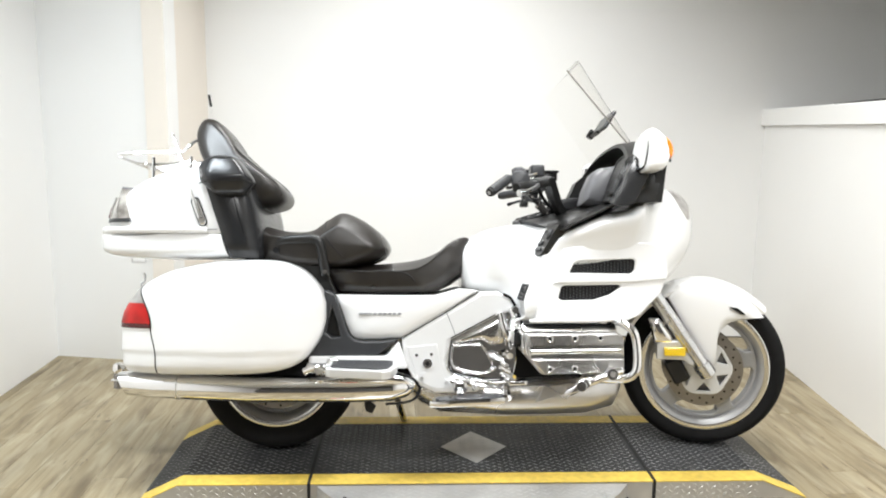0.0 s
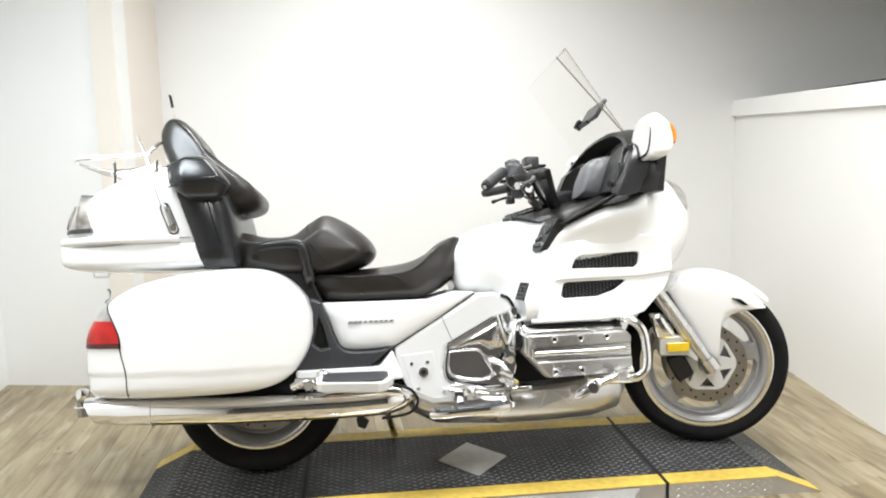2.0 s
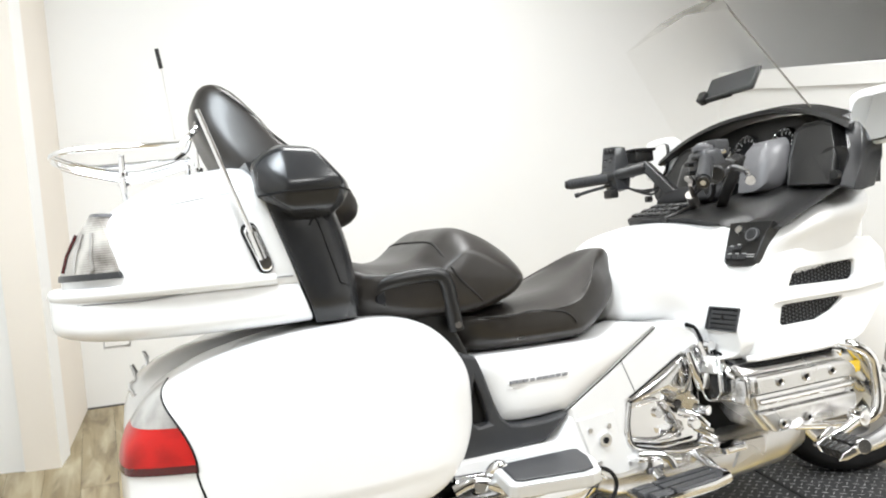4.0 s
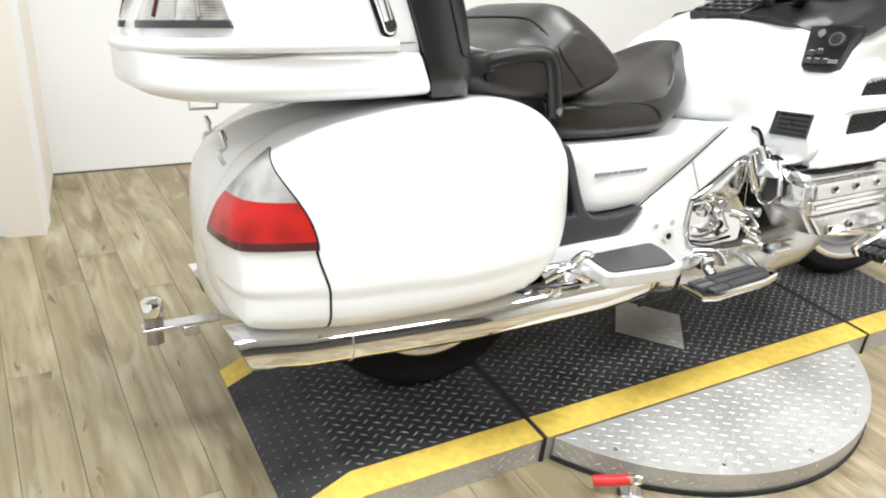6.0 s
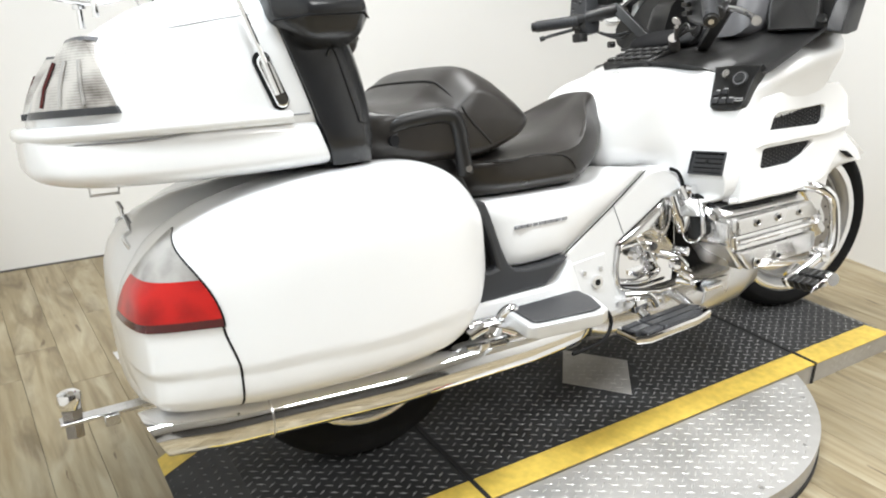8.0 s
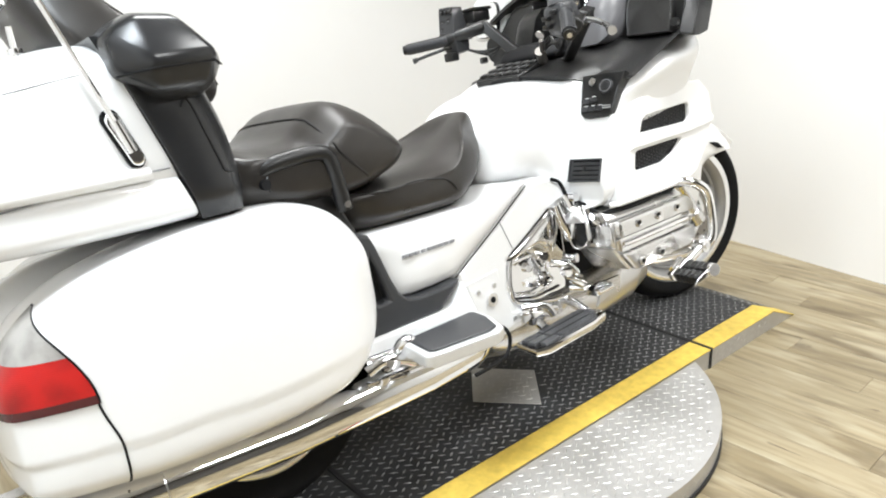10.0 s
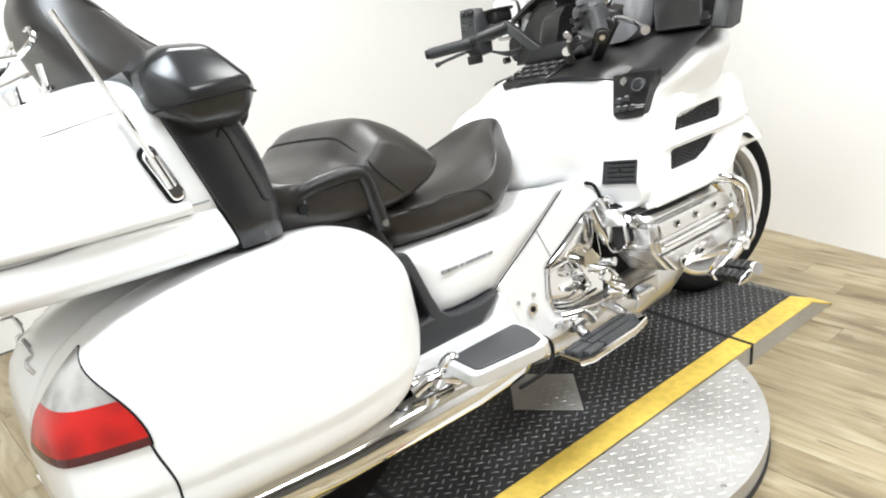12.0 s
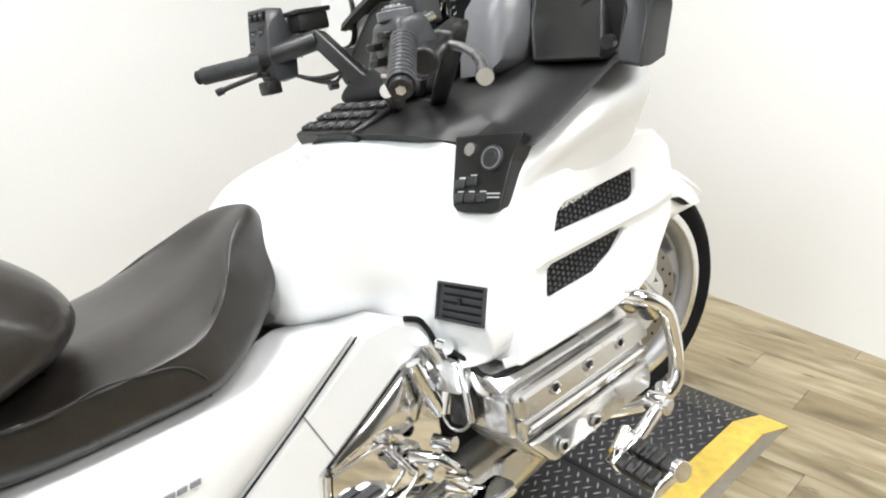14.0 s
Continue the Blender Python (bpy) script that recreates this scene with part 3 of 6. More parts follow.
def cushion(outline, w, warp=None, smooth_to=48, rows=None, yc=0.0, round_off=0.42, power=5.0):
    """A padded body across the bike: an outline in x and z, drawn in towards both flanks."""
    pts = [Vector((x, 0, z)) for x, z in outline]
    pts = curve_points(pts, smooth_to) if smooth_to else pts
    c = sum(pts, Vector()) / len(pts)
    if rows is None:
        fs = [math.sin(a) for a in np.linspace(-math.pi / 2, math.pi / 2, 19)]
        rows = [(f, 1 - round_off + round_off * (1 - abs(f) ** power) ** 0.55) for f in fs]
    rings = [[Vector((c.x + (p.x - c.x) * s, yc + f * w, c.z + (p.z - c.z) * s)) for p in pts] for f, s in rows]
    bm = loft(rings)
    if warp:
        for v in bm.verts:
            v.co = Vector(warp(*v.co))
    return bm


def smoothstep(a, b, x):
    t = min(1, max(0, (x - a) / (b - a)))
    return t * t * (3 - 2 * t)


# wheels
def wheel(name, centre, tyre_r, width, rim_r, spokes, turn, disc_r, label):
    cx, cy, cz = centre
    h = width / 2
    lip = rim_r + 0.004
    prof = [(lip, -h * 0.80), (lip, -h * 0.72), (rim_r - 0.016, -h * 0.62), (rim_r - 0.030, -h * 0.2), (rim_r - 0.030, h * 0.2), (rim_r - 0.016, h * 0.62),
            (lip, h * 0.72), (lip, h * 0.80), (rim_r - 0.010, h * 0.80), (rim_r - 0.030, h * 0.66), (rim_r - 0.042, h * 0.25), (rim_r - 0.042, -h * 0.25), (rim_r - 0.030, -h * 0.66), (rim_r - 0.010, -h * 0.80)]
    root = part(name, revolve(prof, centre, 64, turn), CAST, bike, label)
    for s in (-1, 1):
        part("rim_lip", revolve([(lip - 0.019, s * h * 0.76), (lip + 0.001, s * h * 0.79), (lip + 0.001, s * h * 0.84), (lip - 0.005, s * h * 0.86), (lip - 0.019, s * h * 0.82)], centre, 64, turn), SATIN_CHROME, root)
    half = [(rim_r - 0.004, 0.76), (rim_r + 0.018, 0.90), (rim_r + (tyre_r - rim_r) * 0.45, 1.0), (tyre_r - 0.030, 0.95), (tyre_r - 0.012, 0.70), (tyre_r - 0.003, 0.36), (tyre_r, 0.0)]
    tyre = [(r, -h * f) for r, f in half] + [(r, h * f) for r, f in half[-2::-1]]
    part("tyre", revolve(tyre, centre, 72, turn), RUBBER, root, "black road tyre")
    # cast web with a curved window between each pair of wide spokes
    ro, rr = rim_r - 0.036, rim_r - 0.050
    hole_list = []
    for i in range(spokes):
        a = 2 * math.pi * i / spokes + radians(-26)
        shape = [(rr, k) for k in np.linspace(-0.44, 0.40, 9)] + [(rr * 0.95, 0.47), (rr * 0.82, 0.45), (rr * 0.66, 0.34), (rr * 0.62, 0.06), (rr * 0.74, -0.22), (rr * 0.90, -0.42)]
        hole_list.append([(cx + r * math.cos(a + k), cz + r * math.sin(a + k)) for r, k in shape])
    ring = [(cx + ro * math.cos(2 * math.pi * k / 60), cz + ro * math.sin(2 * math.pi * k / 60)) for k in range(60)]
    bm = slab(ring, cy - 0.026, cy + 0.026, holes=hole_list)
    bm.transform(turn)
    part("spoke_web", bm, CAST, root, "cast alloy web with five windows", smooth=False, bevel=0.006)
    hub = revolve([(0.0, -h * 0.8), (0.05, -h * 0.8), (0.058, -h * 0.5), (0.058, h * 0.5), (0.05, h * 0.8), (0.0, h * 0.8)], centre, 32, turn)
    part("hub", hub, STEEL, root)
    for s in (-1, 1):
        y = s * (h * 0.8 + 0.006)
        d = revolve([(disc_r - 0.048, y - 0.0025), (disc_r, y - 0.0025), (disc_r, y + 0.0025), (disc_r - 0.048, y + 0.0025)], centre, 56, turn)
        disc = part("brake_disc", d, DISC, bike, "drilled steel brake disc")
        rc = disc_r - 0.044
        ring = [(cx + (rc + 0.004 * math.cos(6 * a)) * math.cos(a), cz + (rc + 0.004 * math.cos(6 * a)) * math.sin(a)) for a in np.linspace(0, 2 * math.pi, 48, endpoint=False)]
        tri = []
        for i in range(6):
            a = 2 * math.pi * (i + 0.5) / 6
            tri.append([(cx + r * math.cos(a + k), cz + r * math.sin(a + k)) for r, k in ((rc * 0.87, -0.30), (rc * 0.89, 0.30), (rc * 0.52, 0.02))])
        bm = slab(ring, cy + y - 0.006, cy + y + 0.006, holes=tri)
        bm.transform(turn)
        part("carrier", bm, SILVER, disc, "silver disc carrier", smooth=False, bevel=0.002)
        bm = revolve([(0.0, y - 0.004), (0.034, y - 0.004), (0.034, y + 0.010 * s), (0.026, y + 0.016 * s), (0.0, y + 0.016 * s)], centre, 24, turn)
        part("axle_boss", bm, STEEL, disc)
        holes = []
        for i in range(30):
            a, r = 2 * math.pi * i / 30, disc_r - (0.012 if i % 2 else 0.03)
            holes.append(disc_bm(0.0045, 0.0062, Matrix.Translation((cx + r * math.cos(a), cy + y, cz + r * math.sin(a))) @ Matrix.Rotation(math.pi / 2, 4, "X"), 8))
        bm = join(*holes)
        bm.transform(turn)
        part("hole", bm, DARK, disc, kind="stuff")
    return root


wheel("front_wheel", (0.846, 0, 0.318), 0.318, 0.13, 0.245, 5, STEER, 0.150, "silver five-spoke cast front wheel")
wheel("rear_wheel", (-0.846, 0, 0.311), 0.311, 0.18, 0.216, 5, Matrix.Identity(4), 0.150, "silver cast rear wheel half hidden by the exhaust")


# fork, front mudguard
def front_end():
    for s in (-1, 1):
        bm = join(tube([(0.60, s * 0.125, 0.68), (0.855, s * 0.125, 0.31)], 0.027, 16), tube([(0.826, s * 0.125, 0.350), (0.852, s * 0.125, 0.312)], 0.034, 16), tube([(0.622, s * 0.150, 0.655), (0.800, s * 0.152, 0.396)], 0.011, 12), tube([(0.600, s * 0.100, 0.655), (0.780, s * 0.100, 0.396)], 0.011, 12))
        bm.transform(STEER)
        leg = part("fork_leg", bm, STEEL, bike, "polished fork leg")
        bm = disc_bm(0.017, 0.30 if s < 0 else 0.02, Matrix.Translation((0.846, s * 0.155 if s > 0 else 0, 0.318)) @ Matrix.Rotation(math.pi / 2, 4, "X"), 16)
        bm.transform(STEER)
        part("axle", bm, CHROME, leg)
        bm = box_bm(-0.034, 0.034, -0.03, 0.03, -0.052, 0.052, Matrix.Translation((0.738, s * 0.085, 0.318)) @ Matrix.Rotation(radians(-28), 4, "Y"))
        bm.transform(STEER)
        part("brake_caliper", bm, PLASTIC, leg, bevel=0.012)
        bm = slab([(0.655, 0.44), (0.735, 0.445), (0.762, 0.405), (0.800, 0.352), (0.786, 0.345), (0.755, 0.368), (0.655, 0.368)], s * 0.105, s * 0.142)
        bm.transform(STEER)
        part("fork_bracket", bm, SILVER, leg, smooth=False, bevel=0.006)
        bm = slab([(0.680, 0.418), (0.762, 0.422), (0.763, 0.388), (0.682, 0.386)], s * 0.141, s * 0.158)
        bm.transform(STEER)
        part("reflector", bm, YELLOW_LENS, leg, "rectangular yellow side reflector", smooth=False, bevel=0.004)
        bm = hull([(x, s * y, z) for x, z in ((0.622, 0.525), (0.662, 0.530), (0.712, 0.462), (0.716, 0.432), (0.645, 0.430)) for y in (0.09, 0.140)] + [(x, s * 0.150, z) for x, z in ((0.645, 0.50), (0.665, 0.505), (0.695, 0.455), (0.655, 0.45))], 0.006, 2)
        bm.transform(STEER)
        part("horn_cover", bm, CHROME, leg)
    side = [(0.700, 0.60), (0.735, 0.655), (0.80, 0.668), (0.863, 0.663), (0.93, 0.645), (0.985, 0.612), (1.03, 0.572), (1.058, 0.534), (0.985, 0.525), (0.931, 0.510), (0.90, 0.48), (0.888, 0.44), (0.880, 0.34), (0.855, 0.335), (0.775, 0.47)]
    bm = pillow(side, -0.06, -0.088, -0.118, steps=5)
    for m in (mirrored(bm), bm):
        m.transform(STEER)
        fender = part("front_mudguard", m, WHITE, bike, "white mudguard flank")
    rings = []
    for a in np.linspace(radians(47.5), radians(150), 22):
        d = Vector((math.cos(a), 0, math.sin(a)))
        c = Vector((0.846, 0, 0.318))
        k = 1 - 0.055 * smoothstep(radians(95), radians(48), a)
        rings.append([c + d * (r * k) + Vector((0, y, 0)) for r, y in ((0.325, -0.088), (0.338, -0.092), (0.352, -0.07), (0.360, -0.03), (0.362, 0), (0.360, 0.03), (0.352, 0.07), (0.338, 0.092), (0.325, 0.088), (0.345, 0.05), (0.352, 0), (0.345, -0.05))])
    bm = loft(rings)
    bm.transform(STEER)
    top = part("mudguard_crown", bm, WHITE, bike)
    for s in (-1, 1):
        bm = slab([(0.925, 0.577), (0.965, 0.551), (0.985, 0.549), (0.955, 0.573)], s * 0.110, s * 0.123)
        bm.transform(STEER)
        part("mudguard_vent", bm, DARK, top, smooth=False)


front_end()


# engine, frame covers and exhaust
def engine():
    part("engine_block", cushion([(-0.20, 0.30), (-0.15, 0.47), (0.0, 0.53), (0.40, 0.52), (0.47, 0.42), (0.44, 0.30), (0.30, 0.24), (-0.10, 0.22)], 0.17, smooth_to=0), DARK, bike, "dark crankcase between the cylinders")
    rings = [section(x, z0, z1, w, 2.8, 24) for x, z0, z1, w in ((-0.335, 0.235, 0.275, 0.10), (-0.30, 0.19, 0.31, 0.19), (-0.22, 0.150, 0.33, 0.225), (0.0, 0.138, 0.30, 0.235), (0.16, 0.138, 0.31, 0.24), (0.34, 0.142, 0.325, 0.225), (0.44, 0.165, 0.335, 0.20), (0.475, 0.22, 0.31, 0.15))]
    belly = part("belly_pan", loft(rings), BELLY, bike, "grey lower engine cowl")
    for s in (-1, 1):
        part("cowl_hatch", slab([(0.13, 0.205), (0.165, 0.272), (0.245, 0.272), (0.245, 0.24)], s * 0.232, s * 0.2435), BELLY, belly, smooth=False, bevel=0.003)
    outline = [(0.070, 0.478), (0.391, 0.482), (0.424, 0.462), (0.427, 0.359), (0.411, 0.337), (0.130, 0.330), (0.070, 0.405)]
    top = [(0.072, 0.478), (0.395, 0.482), (0.418, 0.464), (0.418, 0.438), (0.072, 0.434)]
    mid = [(0.076, 0.430), (0.418, 0.434), (0.420, 0.395), (0.082, 0.391)]
    low = [(0.086, 0.388), (0.420, 0.391), (0.420, 0.360), (0.408, 0.338), (0.134, 0.332)]
    for s in (-1, 1):
        head = part("cylinder_head", slab(outline, s * 0.24, s * 0.375), HEAD_METAL, bike, "satin silver cylinder head", smooth=False, bevel=0.008)
        for nm, o, y, mt in (("head_cover", top, 0.402, HEAD_METAL), ("head_rib", mid, 0.390, SATIN_CHROME), ("head_cover", low, 0.398, HEAD_METAL)):
            part(nm, slab(o, s * 0.374, s * y), mt, head, smooth=False, bevel=0.010)
        part("head_bead", tube([(0.09, s * 0.393, 0.412), (0.41, s * 0.393, 0.416)], 0.009, 10), CHROME, head)
        for x, z in ((0.155, 0.458), (0.243, 0.459), (0.333, 0.461), (0.155, 0.352), (0.243, 0.354)):
            rim = part("bolt", revolve([(0.004, s * 0.4005), (0.012, s * 0.4005), (0.012, s * 0.4055), (0.009, s * 0.407), (0.004, s * 0.403)], (x, 0, z), 16), HEAD_METAL, head)
            part("bolt_socket", disc_bm(0.0060, 0.004, Matrix.Translation((x, s * 0.4045, z)) @ Matrix.Rotation(math.pi / 2, 4, "X"), 6), DARK, rim, smooth=False)
        part("head_trim", hull([(x, s * y, z) for x in (0.062, 0.400) for y, z in ((0.300, 0.506), (0.350, 0.507), (0.378, 0.486), (0.376, 0.478), (0.300, 0.478))], 0.004, 2), HEAD_METAL, head, "sloping top of the cylinder head")
        bar = part("engine_guard", tube([(0.37, s * 0.33, 0.525), (0.40, s * 0.40, 0.520), (0.435, s * 0.425, 0.495), (0.452, s * 0.43, 0.455), (0.456, s * 0.43, 0.37), (0.437, s * 0.425, 0.330), (0.39, s * 0.40, 0.316), (0.30, s * 0.30, 0.305)], 0.0145, 14, 48), CHROME, bike, "chrome engine guard bar")
        part("guard_joint", tube([(0.385, s * 0.335, 0.525), (0.40, s * 0.38, 0.524)], 0.021, 12), PLASTIC, bar)
        part("bracket_pocket", hull([(x, s * y, z) for x in (0.040, 0.062) for y, z in ((0.254, 0.486), (0.322, 0.488), (0.322, 0.434), (0.298, 0.416), (0.270, 0.416))], 0.004, 2), SATIN, head, "dark pocket behind the cylinder")
        part("chrome_bracket", hull([(x + dx, s * y, z) for x, y, z in ((0.046, 0.230, 0.542), (0.056, 0.300, 0.524), (0.031, 0.322, 0.485), (0.029, 0.256, 0.481)) for dx in (-0.006, 0.022)], 0.004, 2), HEAD_METAL, head, "polished bracket behind the cylinder")
        part("head_shroud", hull([(x, s * y, z) for x, y, z in ((0.058, 0.300, 0.520), (0.074, 0.344, 0.496), (0.120, 0.352, 0.494), (0.120, 0.30, 0.506), (0.048, 0.330, 0.478), (0.066, 0.350, 0.462), (0.100, 0.352, 0.462), (0.100, 0.30, 0.470))], 0.006, 3), CHROME, head, "polished shroud under the fairing edge")
        part("bracket_arch", join(tube([(0.040, s * 0.236, 0.572), (0.050, s * 0.234, 0.548), (0.066, s * 0.270, 0.532), (0.074, s * 0.305, 0.518), (0.073, s * 0.344, 0.493)], 0.0050, 12, 24), tube([(0.052, s * 0.303, 0.522), (0.036, s * 0.326, 0.484), (0.032, s * 0.331, 0.440)], 0.0060, 12, 16), tube([(0.026, s * 0.258, 0.482), (0.032, s * 0.270, 0.418), (0.037, s * 0.298, 0.413), (0.033, s * 0.328, 0.438)], 0.0030, 12, 20)), SATIN_CHROME, head, "chrome rim of the bracket")
        part("head_end", hull([(x, s * y, z) for x, z in ((0.060, 0.470), (0.075, 0.470), (0.075, 0.400), (0.060, 0.410)) for y in (0.26, 0.385)], 0.006, 2), SATIN_CHROME, head)
        # folding highway peg on the guard: two rubber rows side by side, pointing out and a little back
        def put(name, b, mat, parent, label="", **kw):
            return part(name, b if s < 0 else mirrored(b), mat, parent, label, **kw)
        way = Vector((-0.036, -0.108, 0.008)).normalized()
        side = Vector((-0.035, 0, -0.016))
        side = (side - way * side.dot(way)).normalized()
        peg_m = Matrix((way, side, way.cross(side))).transposed().to_4x4()
        peg_m.translation = (0.264, -0.462, 0.310)
        peg = put("highway_peg", join(tube([(0.400, -0.432, 0.352), (0.359, -0.452, 0.343), (0.318, -0.452, 0.326), (0.272, -0.446, 0.306)], 0.0125, 12, 16), tube([(0.360, -0.430, 0.343), (0.360, -0.468, 0.343)], 0.019, 16), tube([(0.292, -0.425, 0.318), (0.245, -0.432, 0.300)], 0.012, 12)), CHROME, bike, "chrome highway peg arm")
        put("peg_bolt", tube([(0.360, -0.466, 0.343), (0.360, -0.473, 0.343)], 0.010, 6), STEEL, peg, smooth=False)
        put("peg_clamp", box_bm(-0.026, 0.0, -0.020, 0.052, -0.014, 0.014, peg_m), CHROME, peg, bevel=0.007)
        for y, lead in ((0.0, 0.004), (0.035, 0.0)):
            for k in range(4):
                put("peg_rubber", box_bm(lead + 0.0245 * k, lead + 0.0245 * k + 0.0225, y - 0.0155, y + 0.0155, -0.0135, 0.0135, peg_m), PLASTIC, peg, "ribbed black rubber", bevel=0.004)
            put("peg_core", tube([peg_m @ Vector((-0.01, y, 0)), peg_m @ Vector((0.104, y, 0))], 0.009, 12), CHROME, peg)
        put("peg_end", join(tube([peg_m @ Vector((0.102, 0.0, 0)), peg_m @ Vector((0.115, 0.0, 0))], 0.0175, 20), hull([peg_m @ Vector((x, y, z)) for x, y, z in ((0.102, -0.010, -0.012), (0.110, -0.010, -0.012), (0.102, -0.010, 0.012), (0.110, -0.010, 0.012), (0.100, 0.048, -0.009), (0.106, 0.048, -0.009), (0.100, 0.048, 0.009), (0.106, 0.048, 0.009), (0.101, 0.068, 0.0), (0.105, 0.068, 0.0))], 0.002, 2)), CHROME, peg, bevel=0.002)
    return belly


def frame_cover():
    outline = [(-0.367, 0.444), (-0.22, 0.532), (-0.075, 0.618), (-0.012, 0.620), (0.04, 0.593), (0.062, 0.549), (-0.012, 0.528), (-0.19, 0.434), (-0.204, 0.361), (-0.179, 0.309), (-0.06, 0.280), (-0.085, 0.248), (-0.241, 0.245), (-0.314, 0.279), (-0.356, 0.362)]
    for s in (-1, 1):
        c = part("frame_cover", slab(outline, s * 0.10, s * 0.243), PALE_SILVER, bike, "pale silver frame cover", smooth=False, bevel=0.012)
        part("cover_seam", tube([(-0.20, s * 0.2435, 0.541), (-0.165, s * 0.2435, 0.455)], 0.0013, 6), PRINT, c)
        part("cover_gap", tube([(-0.372, s * 0.2435, 0.441), (-0.22, s * 0.2445, 0.531), (-0.082, s * 0.2435, 0.617)], 0.0019, 6), DARK, c)
        part("cover_gap", tube([(-0.184, s * 0.244, 0.446), (-0.10, s * 0.245, 0.490), (-0.02, s * 0.2445, 0.533)], 0.0022, 6), DARK, c)
        part("cover_panel", slab([(-0.345, 0.415), (-0.235, 0.425), (-0.222, 0.36), (-0.205, 0.30), (-0.125, 0.275), (-0.235, 0.258), (-0.305, 0.288)], s * 0.240, s * 0.2465), PALE_SILVER, c, smooth=False, bevel=0.003)
        part("emblem", tube([(-0.270, s * 0.246, 0.355), (-0.270, s * 0.2535, 0.355)], 0.017, 20), SATIN_CHROME, c, "round metal cap")
        part("cap_socket", tube([(-0.270, s * 0.250, 0.355), (-0.270, s * 0.2545, 0.355)], 0.009, 6), DARK, c, smooth=False)
        for x, z in ((-0.31, 0.385), (-0.255, 0.388), (-0.29, 0.30), (-0.20, 0.283)):
            part("rivet", tube([(x, s * 0.246, z), (x, s * 0.2505, z)], 0.006, 10), STEEL, c)
        # chrome surround of the dark pocket behind the cylinders
        o = [(-0.192, 0.432), (-0.10, 0.484), (-0.012, 0.530), (0.045, 0.555), (0.066, 0.50), (0.066, 0.36), (0.05, 0.288), (-0.06, 0.284), (-0.178, 0.314), (-0.198, 0.365)]
        part("pocket", slab(o, s * 0.12, s * 0.205), CHROME, c, "bright chrome engine side cover", smooth=False, bevel=0.004)
        up = [(-0.178, 0.436), (-0.10, 0.478), (-0.012, 0.523), (0.030, 0.540), (0.036, 0.47), (0.010, 0.425), (-0.03, 0.418), (-0.070, 0.440), (-0.176, 0.424)]
        part("pocket_shield", pillow(up, -0.19, -0.222, -0.240, steps=4) if s < 0 else mirrored(pillow(up, -0.19, -0.222, -0.240, steps=4)), SATIN_CHROME, c, "satin chrome upper shield")
        hole = [(-0.176, 0.416), (-0.085, 0.420), (-0.060, 0.408), (-0.028, 0.352), (-0.020, 0.330), (-0.075, 0.312), (-0.158, 0.330), (-0.180, 0.362)]
        part("pocket_frame", tube([(x, s * 0.222, z) for x, z in hole + hole[:1]], 0.0042, 10, 60), CHROME, c, "chrome bead round the polished pocket")
        rim = [(-0.186, 0.434), (-0.198, 0.365), (-0.178, 0.315), (-0.06, 0.286), (0.0, 0.283), (0.055, 0.285)]
        part("pocket_rim", tube([(x, s * 0.243, z) for x, z in rim], 0.0050, 10, 30), CHROME, c)
        part("cover_gap", tube([(x + 0.006, s * 0.242, z + 0.002) for x, z in rim], 0.0036, 6, 30), DARK, c)
        brace = join(tube([(0.045, s * 0.25, 0.56), (0.055, s * 0.265, 0.50), (0.035, s * 0.262, 0.44)], 0.019, 12, 14), tube([(0.0, s * 0.255, 0.54), (0.015, s * 0.262, 0.48), (0.03, s * 0.262, 0.44)], 0.013, 12, 14))
        part("chrome_brace", brace, CHROME, bike, "curved chrome brackets behind the cylinder")
        part("brace_bolt", tube([(0.050, s * 0.27, 0.552), (0.050, s * 0.288, 0.552)], 0.013, 12), CHROME, bike)
        linkage = join(tube([(-0.035, s * 0.24, 0.385), (-0.005, s * 0.275, 0.375), (0.02, s * 0.28, 0.345)], 0.012, 10), tube([(0.0, s * 0.26, 0.345), (0.035, s * 0.28, 0.325)], 0.013, 10), tube([(-0.02, s * 0.27, 0.36), (-0.02, s * 0.29, 0.36)], 0.014, 10),
                       tube([(0.02, s * 0.24, 0.385), (0.03, s * 0.28, 0.385)], 0.013, 10), tube([(0.025, s * 0.255, 0.325), (0.04, s * 0.285, 0.305)], 0.015, 10))
        part("pedal_linkage", linkage, CHROME, bike, "chrome pedal linkage")


